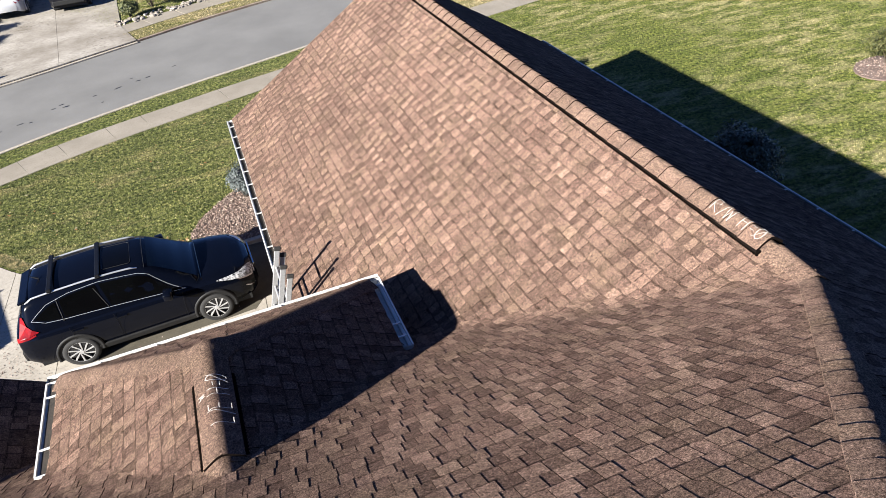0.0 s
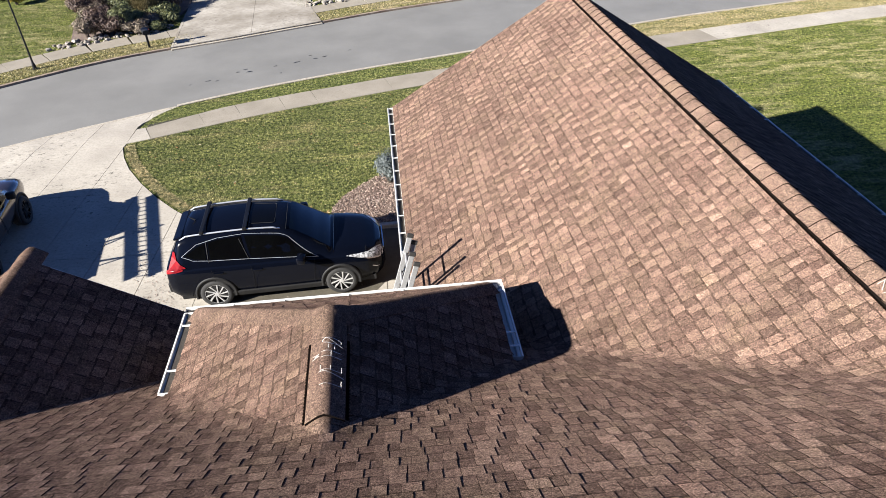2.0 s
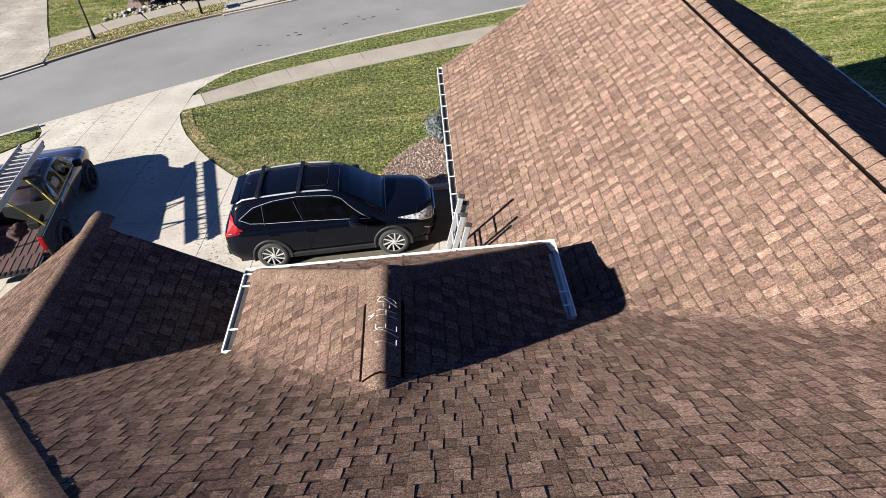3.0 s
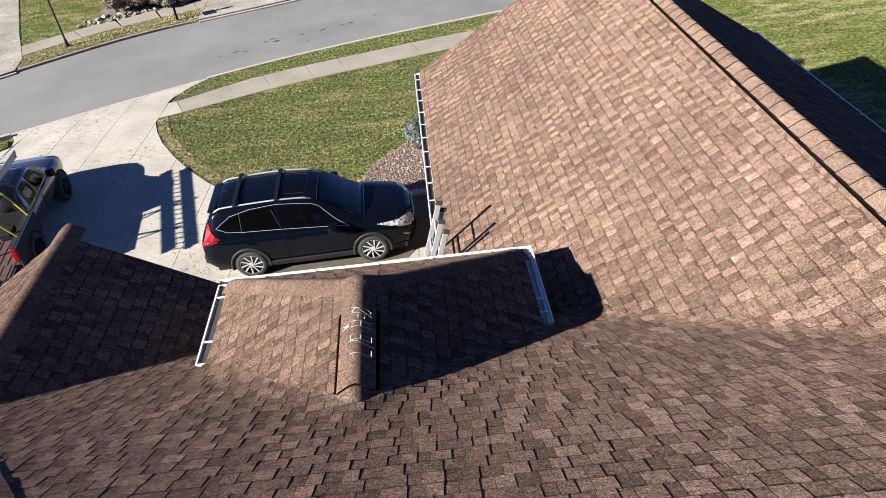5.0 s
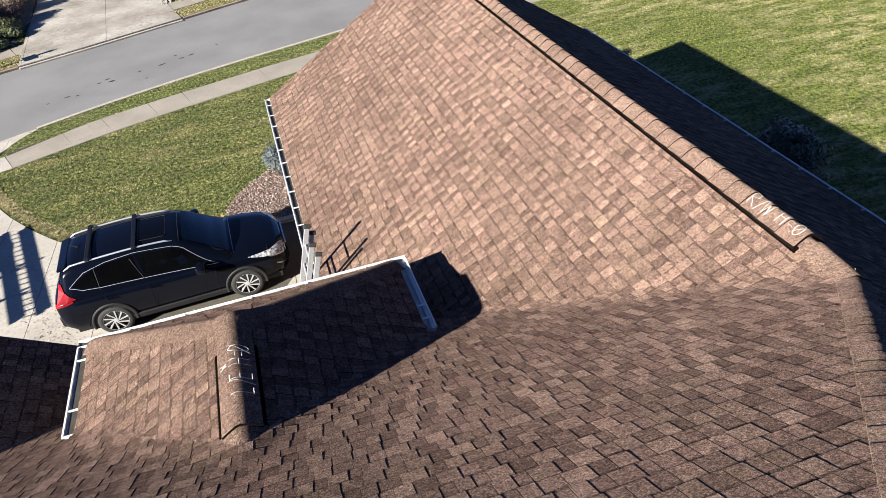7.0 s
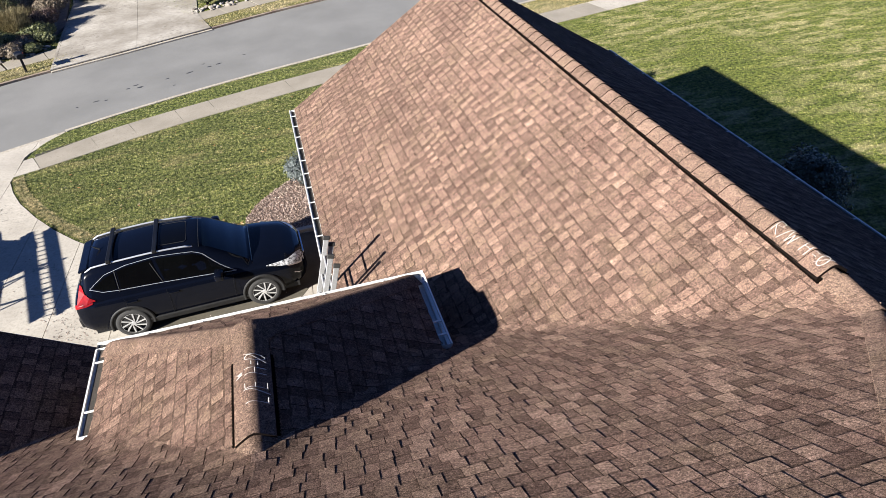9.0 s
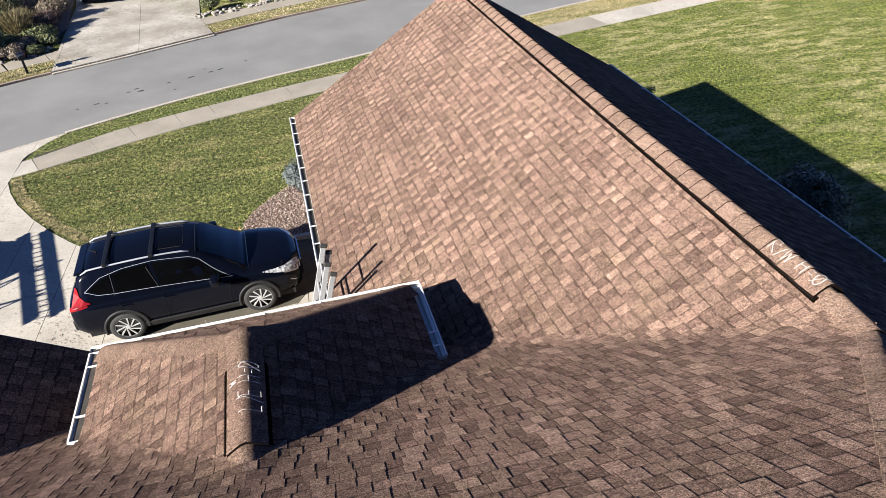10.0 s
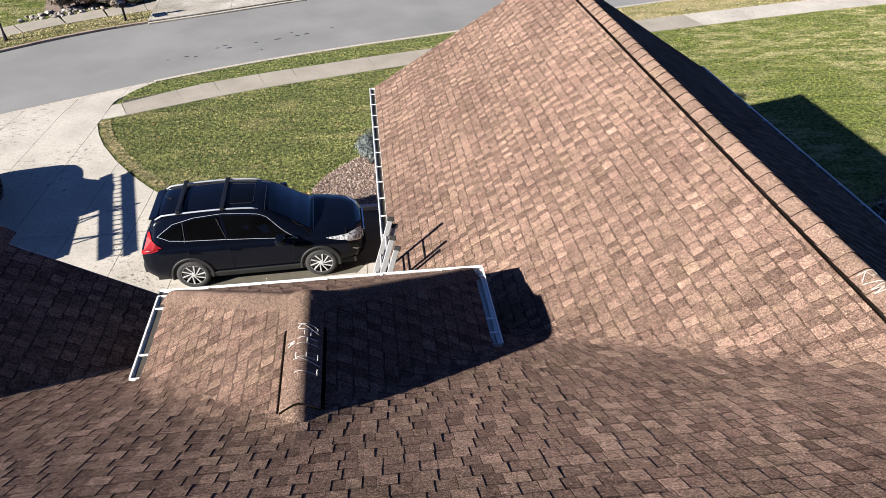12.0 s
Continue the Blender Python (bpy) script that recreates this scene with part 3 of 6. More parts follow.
# pavement slabs beside the street
pav = tagged(new("pavement"), "weathered concrete footpath of square slabs between lawns", "pavement", kind="structure")
part("slab", prism([(-11.94, 16.63), (-11.27, 16.87), (-11.66, 17.78), (-11.9, 17.68)], LOW - 0.05, 0.006), M_CONC, pav)
SLABS = (1.71, 1.2, 1.45, 1.12, 1.43, 1.3)
s, end = 0.002, arc_near(walk_low, 40)
k = 0
bed_low = at_arc(walk_low, np.linspace(0.05, end, 60))
v, f = ribbon(offset_line(bed_low, 1.2), offset_line(bed_low, 0.06), LOW - 0.04, -0.006)
obj_from("footpath_bed", v, f, M_JOINT, pav)
while s < end:
    w_ = SLABS[k % len(SLABS)]
    low = at_arc(walk_low, np.linspace(s + 0.003, s + w_ - 0.003, 4))
    top = offset_line(low, 1.28 if s < 15 else 1.45)
    top = top + (low - top) * (0.24 * np.clip(1 - np.linspace(s, s + w_, 4) / 2.4, 0, 1))[:, None]
    v, f = ribbon(top, low, LOW - 0.05, 0.004 + 0.001 * math.sin(k * 3.3))
    obj_from("slab", v, f, M_CONC_OLD if low[0][0] < 9.6 else M_CONC, pav)
    s, k = s + w_, k + 1

# lawns as raised sheets
lo = [tuple(p) for p in walk_low]
tp = [tuple(p) for p in walk_top]
kerb_in = [tuple(p) for p in offset_line(near_kerb, -0.16) if p[0] > -10.85]
lawn_front = [p for p in lo if p[0] < 3.4][::-1] + drive_edge[5:] + [(-3.4, 10.82), (3.2, 10.82), (3.4, 20)]
lawn_front = [(x, y - 0.012) if (x, y) in lo else (x + 0.026, y + 0.02) for x, y in lawn_front]
lawn_side = [(3.39, 20.0), (3.2, 10.82), (3.2, -14), (60, -14), (60, 25)] + [(x, y - 0.012) for x, y in lo if 3.4 < x < 58][::-1]
verge_end = [(-11.0, 19.4), (-11.24, 19.15), (-11.47, 18.86), (-11.62, 18.6), (-11.75, 18.19), (-11.83, 17.95), (-11.82, 17.76), (-11.66, 17.8)]
strip_lawn = [(x, y + 0.012) for x, y in tp if -9.6 < x < 5.2] + [p for p in kerb_in if p[0] < 4.8][::-1] + verge_end
strip_straw = [(x, y + 0.012) for x, y in tp if 4.7 < x < 58] + [p for p in kerb_in if 4.3 < p[0] < 58][::-1]


def sheet(name, outline, material, label, z=0.0):
    return tagged(part(name, prism(outline, LOW - 0.02, z), material, None), label, "lawn", kind="structure")


sheet("lawn_front", lawn_front, M_TURF, "mown green lawn with straw streaks and fallen leaves beside the driveway", -0.012)
sheet("lawn_side", lawn_side, M_TURF_DRY, "sunny yellow-green lawn with straw patches beside the house", -0.012)
sheet("verge", strip_lawn, M_TURF, "narrow grass verge between footpath and kerb", -0.012)
sheet("verge_east", strip_straw, M_TURF_STRAW, "straw-coloured dry verge between footpath and kerb", -0.016)
west_patch = [(-16.46, 16.23), (-16.27, 15.73), (-16.98, 14.95), (-18.29, 13.97), (-24.01, 10.40), (-26.03, 9.10)] + [tuple(p) for p in offset_line(near_kerb, -0.17) if -26 < p[0] < -16.7]
sheet("verge_west", west_patch, M_TURF, "grass verge in the angle of driveway and street", -0.012)


def tufts(name, outline, count, material, label, seed, h=(0.014, 0.036), z=-0.012, box_=None):
    """Short mown grass: small leaning blades scattered over an outline."""
    r = np.random.default_rng(seed)
    px, py = np.array([p[0] for p in outline]), np.array([p[1] for p in outline])
    x0, x1, y0, y1 = box_ or (px.min(), px.max(), py.min(), py.max())
    xs, ys = r.uniform(x0, x1, count), r.uniform(y0, y1, count)
    ok = inside(outline, xs, ys)
    xs, ys = xs[ok], ys[ok]
    n = len(xs)
    a, hh, wd = r.uniform(0, 2 * np.pi, n), r.uniform(*h, n), r.uniform(0.004, 0.0105, n)
    lean, la = r.uniform(0.4, 2.0, n) * hh, r.uniform(0, 2 * np.pi, n)
    co = np.empty((n, 3, 3))
    co[:, 0] = np.stack([xs - np.cos(a) * wd, ys - np.sin(a) * wd, np.full(n, z)], 1)
    co[:, 1] = np.stack([xs + np.cos(a) * wd, ys + np.sin(a) * wd, np.full(n, z)], 1)
    co[:, 2] = np.stack([xs + np.cos(la) * lean, ys + np.sin(la) * lean, z + hh], 1)
    me = bpy.data.meshes.new(name)
    me.vertices.add(3 * n)
    me.vertices.foreach_set("co", co.ravel())
    me.loops.add(3 * n)
    me.loops.foreach_set("vertex_index", np.arange(3 * n))
    me.polygons.add(n)
    me.polygons.foreach_set("loop_start", np.arange(n) * 3)
    me.update()
    me.materials.append(material)
    return tagged(new(name, me), label, "grass", kind="stuff")


tufts("grass", lawn_front, 380000, M_BLADE, "short mown green grass with dry blades", 1)
dry_edge = [(x + 0.06, y + 0.05) for x, y in drive_edge[6:13]]
tufts("grass", dry_edge + [(x + 0.3, y + 0.22) for x, y in drive_edge[6:13]][::-1], 200000, M_BLADE_STRAW, "straw-coloured dry grass along the driveway's edge", 6, (0.02, 0.045))
tufts("grass", strip_lawn, 190000, M_BLADE, "short verge grass", 2, box_=(-12.5, 5.5, 17, 26))
tufts("grass", strip_straw, 190000, M_BLADE_STRAW, "dry straw-coloured verge grass", 12, box_=(4, 28, 23, 30))
tufts("grass", lawn_side, 640000, M_BLADE_DRY, "sunlit mown grass with dry straw patches", 3, box_=(3.5, 32, 3, 28))
tufts("grass", west_patch, 26000, M_BLADE, "verge grass by the driveway", 4, box_=(-22, -16, 11, 17))


def scatter_flat(name, outline, count, size, material, label, seed, z=0.0, lift=0.01, box_=None, category="litter"):
    """Small curled flakes (leaves, chips) lying on a surface."""
    r = random.Random(seed)
    px, py = [p[0] for p in outline], [p[1] for p in outline]
    x0, x1, y0, y1 = box_ or (min(px), max(px), min(py), max(py))
    v, f = [], []
    while len(f) < count * 2:
        x, y = r.uniform(x0, x1), r.uniform(y0, y1)
        if not inside(outline, np.array([x]), np.array([y]))[0]:
            continue
        a, s_ = r.uniform(0, 6.28), r.uniform(*size)
        c, d = math.cos(a) * s_, math.sin(a) * s_
        b = len(v)
        k = r.uniform(0.35, 0.7)
        zz = z + r.uniform(0.002, lift)
        v += [(x - c, y - d, zz + r.uniform(0, lift)), (x + d * k, y - c * k, zz), (x + c, y + d, zz + r.uniform(0, lift)), (x - d * k, y + c * k, zz + r.uniform(0, 0.4 * lift))]
        f += [(b, b + 1, b + 2), (b, b + 2, b + 3)]
    return tagged(obj_from(name, v, f, material), label, category, kind="stuff")


scatter_flat("fallen_leaves", lawn_front, 170, (0.03, 0.06), M_LEAF_FALL, "pale and rusty fallen leaves on the lawn", 5, z=0.015, lift=0.03)
scatter_flat("fallen_leaves", [(-6.6, 10.95), (-5.5, 10.95), (-5.5, 11.6), (-6.4, 11.7)], 60, (0.04, 0.07), M_LEAF_FALL, "small heap of rusty leaves at the lawn edge", 6, z=0.015, lift=0.05)
scatter_flat("leaf_litter", [(-12, 5), (-3.6, 4), (-3.6, 10.7), (-9, 11), (-12, 14)], 260, (0.012, 0.03), M_CHIP, "brown crumbs of leaves on the driveway", 7)
scatter_flat("leaf_litter", [(-10.0, 9.9), (-9.3, 8.2), (-8.3, 7.9), (-8.4, 8.8), (-9.0, 9.4), (-9.6, 10.2)], 240, (0.01, 0.024), M_CHIP, "dark crumbs of leaves gathered on the driveway", 10)
# thin strip, darker than the driveway, beside and ahead of the car
dark_strip = [(-7.5, 8.08), (-4.4, 8.26), (-4.2, 8.55), (-3.42, 8.5), (-3.42, 10.6), (-4.28, 10.62), (-4.33, 8.95), (-5.2, 8.8), (-7.45, 8.66)]
tagged(part("dark_pavement", prism(dark_strip, LOW, 0.006), M_DARK_STRIP, None), "dark brown-grey concrete strip beside the parked car", "pavement", kind="structure")
# mulch bed by the gutter
bed = [(-5.55, 10.84), (-3.42, 10.84), (-3.42, 14.3), (-3.9, 13.75), (-4.2, 13.3), (-4.65, 12.9), (-5.15, 12.35), (-5.45, 11.75)]
bed_edge = tagged(part("mulch_bed", prism(bed, LOW, 0.035), M_MULCH, None), "mulched planting bed against the house", "flower bed", kind="structure")
scatter_flat("bark_mulch", bed, 6500, (0.012, 0.03), M_CHIP, "brown and grey bark chips", 8, z=0.03, lift=0.03, category="mulch")
bed_kerb = tagged(part("bed_edging", box((2.0, 0.14, 0.1), pose(-4.42, 10.72, 0.03, 0, 0, 1), 0.015), M_CONC, None), "pale concrete edging of the mulch bed", "edging", kind="structure")
# round bed on the side lawn
ring = [(15.1 + 1.2 * math.cos(q), 10.2 + 0.85 * math.sin(q)) for q in [2 * math.pi * k / 20 for k in range(20)]]
tagged(part("round_bed", prism(ring, LOW, 0.03), M_MULCH, None), "round grey-brown bed in the side lawn", "flower bed", kind="structure")
scatter_flat("bark_mulch", ring, 900, (0.015, 0.04), M_CHIP, "dry bark chips in the round bed", 9, z=0.03, lift=0.03, category="mulch")

# ---- the house ----
H, S, SF, WL, WR, LEN = 5.348, 0.624, 0.657, 3.748, 3.545, 10.83
Y0 = -0.186
PEAK = Vector((-3.53, -3.58, H + 3.394 * SF))
P0 = Vector((0, Y0, H))
XQ, ZQ, YQ0, YQ1, SQ = -7.98, 4.65, 0.876, 3.42, 0.63
XP, WP, ZPE, YF, YA, YB = -4.504, 1.616, 4.21, 2.814, 1.359, 1.56
ZP = 5.21
house = thing("house", "single-storey brick house under brown laminated asphalt shingles", "house")
EXPOSE = 0.1361
TABS, GAPS = (0.088, 0.1, 0.115, 0.135), (0.07, 0.085, 0.098, 0.112)
SLIT, NICK = 0.0042, 0.0024
HIGH, FLAT = (0.0064, 0.0036), (0.004, 0.0016)
PIECES = {}
SPLITS = (0.112, 0.124)


def piece_mesh(width, tall):
    key = (width, tall)
    if key not in PIECES:
        (hb, ht), l = (HIGH if tall else FLAT), EXPOSE + 0.012
        c, e = (SLIT, width - NICK) if tall else (0.0, width)
        v = [(c, 0, 0), (e, 0, 0), (e, l, 0), (c, l, 0)]
        for y in (0.0, SPLITS[int(tall)], l):
            z = hb + (ht - hb) * y / l
            v += [(c, y, z), (e, y, z)]
        f = [(4, 5, 7, 6), (6, 7, 9, 8), (0, 1, 5, 4), (1, 2, 9, 7, 5), (3, 0, 4, 6, 8)]
        me = bpy.data.meshes.new("shingle")
        me.from_pydata(v, [], f)
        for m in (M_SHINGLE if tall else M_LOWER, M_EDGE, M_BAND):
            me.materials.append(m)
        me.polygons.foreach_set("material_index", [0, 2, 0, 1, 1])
        PIECES[key] = me
    return PIECES[key]


def slope(name, corners, label, seed, near=None, radius=0.0, keep_out=None, deck=0.1, bend=None):
    """A roof slope over planar corners: a deck, and courses of laminated shingles cut to its outline."""
    pts = [Vector(c) for c in corners]
    nrm = Vector((0, 0, 0))
    for a, b in zip(pts, pts[1:] + pts[:1]):
        nrm += a.cross(b)
    nrm.normalize()
    if nrm.z < 0:
        nrm, pts = -nrm, pts[::-1]
    up = (Vector((0, 0, 1)) - nrm.z * nrm).normalized()
    right = up.cross(nrm)
    o = min(pts, key=lambda p: p.dot(up))
    uv = [((p - o).dot(right), (p - o).dot(up)) for p in pts]
    bm = bmesh.new()
    top = [bm.verts.new(p - 0.001 * nrm) for p in pts]
    low = [bm.verts.new(p - deck * nrm) for p in pts]
    bm.faces.new(top), bm.faces.new(low[::-1])
    for i in range(len(pts)):
        bm.faces.new((low[i], low[(i + 1) % len(pts)], top[(i + 1) % len(pts)], top[i]))
    body = part(name, bm, M_DECK, house, label)
    place = Matrix((( *right,), (*up,), (*nrm,))).transposed().to_4x4()
    place.translation = o
    r = random.Random(seed)
    umin, umax, vmax = min(u for u, _ in uv), max(u for u, _ in uv), max(q for _, q in uv)
    verts, faces, sides, single = [], [], [], 0
    for j in range(int(vmax / EXPOSE) + 1):
        v0 = j * EXPOSE
        u, tall = umin - r.uniform(0, 0.3), r.random() < 0.5
        while u < umax:
            width = r.choice(TABS if tall else GAPS)
            dv = r.uniform(-0.0035, 0.0035)
            slit, nick = (SLIT, NICK) if tall else (0.0, 0.0)
            rect = [(u + slit, v0 + dv), (u + width - nick, v0 + dv), (u + width - nick, v0 + EXPOSE + 0.012), (u + slit, v0 + EXPOSE + 0.012)]
            cut = clip_poly(rect, uv)
            kind, start = tall, u
            u, tall = u + width, not tall if r.random() < 0.98 else tall
            if len(cut) < 3:
                continue
            mid = place @ Vector((start + width / 2, v0, 0))
            if keep_out and keep_out(mid):
                continue
            whole = len(cut) == 4 and abs((cut[2][0] - cut[0][0]) * (cut[2][1] - cut[0][1])) > 0.999 * (width - slit - nick) * (EXPOSE + 0.011)
            if whole and near is not None and single < 300 and (mid - near).length < radius and not (bend and bend(mid) > 0.0005):
                share("shingle", piece_mesh(width, kind), place @ Matrix.Translation((start, v0 + dv, 0)), body)
                single += 1
                continue
            hb, ht = HIGH if kind else FLAT
            hb += r.uniform(-0.001, 0.0015)
            far, split = EXPOSE + 0.012, SPLITS[int(kind)] + r.choice((-0.006, -0.003, 0.0, 0.003, 0.006))
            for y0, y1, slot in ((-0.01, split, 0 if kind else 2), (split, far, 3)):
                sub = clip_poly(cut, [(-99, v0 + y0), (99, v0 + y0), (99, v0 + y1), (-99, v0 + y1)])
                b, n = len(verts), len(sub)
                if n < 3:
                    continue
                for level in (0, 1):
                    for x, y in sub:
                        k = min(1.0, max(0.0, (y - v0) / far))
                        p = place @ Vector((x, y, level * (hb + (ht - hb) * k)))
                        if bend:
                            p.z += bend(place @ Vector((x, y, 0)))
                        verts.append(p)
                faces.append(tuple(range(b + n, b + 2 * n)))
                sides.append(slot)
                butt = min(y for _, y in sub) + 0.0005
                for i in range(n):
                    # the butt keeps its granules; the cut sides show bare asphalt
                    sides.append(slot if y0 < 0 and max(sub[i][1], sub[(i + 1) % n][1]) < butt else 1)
                    faces.append((b + i, b + (i + 1) % n, b + n + (i + 1) % n, b + n + i))
    if faces:
        rest = obj_from("shingle_field", verts, faces, M_SHINGLE_FIELD, body)
        rest["kind"] = "stuff"
        rest.data.materials.append(M_EDGE)
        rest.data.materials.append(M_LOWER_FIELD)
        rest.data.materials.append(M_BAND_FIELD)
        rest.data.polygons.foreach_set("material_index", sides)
    return body


def under_portico(p):
    return abs(p.x - XP) < WP and ZP - (ZP - ZPE) / WP * abs(p.x - XP) - p.z > 0.2


def plane_wing(p):
    return H - S * abs(p.x)


def plane_front(p):
    return H + (Y0 - p.y) * SF


def plane_entry(p):
    return ZP - (ZP - ZPE) / WP * abs(p.x - XP) if abs(p.x - XP) < WP + 0.02 else -9.0


def woven(*others, reach=0.19):
    """How far shingles woven through a valley are lifted where another slope comes close below."""
    def lift(p):
        d = p.z - max(q(p) for q in others)
        if d >= reach:
            return 0.0
        return (reach - d) ** 2 / (4 * reach) if d >= 0 else -d + max(0.0, reach + d) ** 2 / (4 * reach) - min(0.03, -0.4 * d)
    return lift


wing_l = slope("roof_slope", [(0, Y0, H), (0, LEN, H), (-WL, LEN, H - S * WL), (-WL, Y0 + WL * S / SF, H - S * WL)], "sunlit tan and brown laminated shingle slope", 11, Vector((-1.4, 1.8, 4.5)), 1.8, bend=woven(plane_front))
wing_r = slope("roof_slope", [(0, Y0, H), (WR, Y0, H - S * WR), (WR, LEN, H - S * WR), (0, LEN, H)], "shaded brown shingle slope", 12, Vector((0.6, 1.2, 5.0)), 1.5)
eave_l = (-WL, Y0 + WL * S / SF)
ZE = H - S * WL
xv = XQ + (eave_l[1] - YQ0) * SF / SQ
front = slope("roof_slope", [PEAK, (0, Y0, H), (-WL, eave_l[1], ZE), (xv, eave_l[1], ZE), (XQ, YQ0, ZQ)], "brown shingle slope raked by low sun", 13, Vector((-3.0, -1.4, 6.1)), 1.8, under_portico, bend=woven(plane_wing, plane_entry))
xq2 = XQ + (YQ1 - YQ0) * SF / SQ
garage_r = slope("roof_slope", [(XQ, YQ0, ZQ), (xq2, YQ1, ZQ - SQ * (xq2 - XQ)), (XQ, YQ1, ZQ)], "shaded shingle slope of the garage wing", 14, keep_out=lambda p: p.x > -5.9)
SL = (PEAK.z - ZQ) / (PEAK.x - XQ)
garage_l = slope("roof_slope", [(XQ, YQ0, ZQ), (XQ, YQ1, ZQ), (XQ - 2.8, YQ1, ZQ - 2.8 * SQ), (XQ - 2.8, YQ0, ZQ - 2.8 * SQ)], "sunlit shingle slope of the garage wing", 15, Vector((-8.0, 1.5, 4.6)), 1.3)
main_l = slope("roof_slope", [(XQ, YQ0, ZQ), (XQ - 2.8, YQ0, ZQ - 2.8 * SL), (XQ - 2.8, -10.2, ZQ - 2.8 * SL), PEAK], "sunlit main shingle slope", 16)
SR = (PEAK.z - H) / -PEAK.x
main_r = slope("roof_slope", [(0, Y0, H), PEAK, (WR, -10.5, H - SR * WR), (WR, Y0, H - SR * WR)], "shaded main shingle slope", 17)
zb = H - SR * WR
slope("roof_slope", [PEAK, (XQ - 2.8, -10.2, ZQ - 2.8 * SL), (WR, -10.5, zb)], "rear shingle slope", 18)
yback = Y0 + (H - ZP) / SF
port_l = slope("roof_slope", [(XP, yback - 0.05, ZP), (XP, YA, ZP), (XP - WP, YF, ZPE), (XP - WP, YB - 0.02, ZPE)], "sunlit shingle slope of the entry roof", 19, Vector((XP - 0.8, 1.4, 4.7)), 1.4, bend=woven(plane_front, reach=0.14))
port_r = slope("roof_slope", [(XP, yback - 0.05, ZP), (XP + WP, YB - 0.02, ZPE), (XP + WP, YF, ZPE), (XP, YA, ZP)], "deeply shaded shingle slope of the entry roof", 20, Vector((XP + 0.8, 1.4, 4.7)), 1.3, bend=woven(plane_front, reach=0.14))
port_f = slope("roof_slope", [(XP, YA, ZP), (XP + WP, YF, ZPE), (XP - WP, YF, ZPE)], "front hip slope of the entry roof", 21, Vector((XP, 2.5, 4.5)), 1.3)

# walls under the eaves
TH = 0.22


def wall(x0, y0, x1, y1, z1, label="red-brown brick wall"):
    part("wall", box((abs(x1 - x0), abs(y1 - y0), z1 + 0.15), Matrix.Translation(((x0 + x1) / 2, (y0 + y1) / 2, (z1 - 0.15) / 2))), M_BRICK, house, label)


wall(-3.4, 3.2, -3.4 + TH, 10.5, 3.05)
wall(3.2 - TH, -9.6, 3.2, 10.5, 3.05)
wall(-3.4, 10.5 - TH, 3.2, 10.5, 3.0)
gable = bmesh.new()
gp = [(-3.4, 3.0), (3.2, 3.0), (3.2, 3.02 + 0.12), (0, H - 0.16), (-3.4, 3.12)]
g0 = [gable.verts.new((x, 10.5 - TH, z)) for x, z in gp]
g1 = [gable.verts.new((x, 10.5, z)) for x, z in gp]
gable.faces.new(g0), gable.faces.new(g1[::-1])
for i in range(5):
    gable.faces.new((g0[i], g0[(i + 1) % 5], g1[(i + 1) % 5], g1[i]))
part("gable", gable, M_BRICK, house, "brick gable towards the street")
wall(-10.4, 3.0 - TH, -3.4, 3.0, 2.75)
wall(-10.4, -9.6, -10.4 + TH, 3.0, 2.6)
wall(-10.4, -9.6, 3.2, -9.6 + TH, 2.7)
wall(XP - 1.4, 2.2, XP - 1.4 + TH, 2.75, 4.1)
wall(XP + 1.4 - TH, 2.2, XP + 1.4, 2.75, 4.1)
wall(XP - 1.4, 2.75 - TH, XP + 1.4, 2.75, 4.1)

# caps over ridges and hips
def arch(half, drop, rise, n=8):
    """A rounded cross-section over a ridge: pairs of sideways and height."""
    out = []
    for i in range(n + 1):
        a = -1 + 2 * i / n
        out.append((half * a, rise - drop * (math.sqrt(a * a + 0.06) - 0.245) / 0.785))
    return out


CAPM = {}


def cap_mesh(half, drop_l, drop_r, length, lift, step):
    key = (round(half, 3), round(drop_l, 3), round(drop_r, 3), length, lift, step)
    if key not in CAPM:
        flush = lift < 0.02  # granules run down the long sides of caps that lie on the slope
        prof = arch(half, 1.0, 0.0)
        v, f = [], []
        for y, hh in ((0, lift + step), (length, lift + 0.001)):
            for t_ in (0.0, -max(0.006, 0.55 * lift)):
                for a, q in prof:
                    v.append((a, y, hh + t_ + q * (drop_l if a < 0 else drop_r)))
        n = len(prof)
        for i in range(n - 1):
            f += [(i, i + 1, 2 * n + i + 1, 2 * n + i), (i + 1, i, n + i, n + i + 1)]
        f += [(0, 2 * n, 3 * n, n), (n - 1, 2 * n - 1, 4 * n - 1, 3 * n - 1)]
        top_ = [k < 2 * n - 2 and k % 2 == 0 for k in range(len(f))]
        # the cut edges get corners of their own, so that the top stays evenly shaded
        f = [q if on_top else tuple(i + len(v) for i in q) for q, on_top in zip(f, top_)]
        v = v + v
        me = bpy.data.meshes.new("ridge_cap")
        me.from_pydata(v, [], f)
        me.polygons.foreach_set("use_smooth", top_)
        me.materials.append(M_CAP)
        me.materials.append(M_CAP_EDGE)
        me.polygons.foreach_set("material_index", [0 if q or (flush and k >= len(f) - 2) else 1 for k, q in enumerate(top_)])
        CAPM[key] = me
    return CAPM[key]


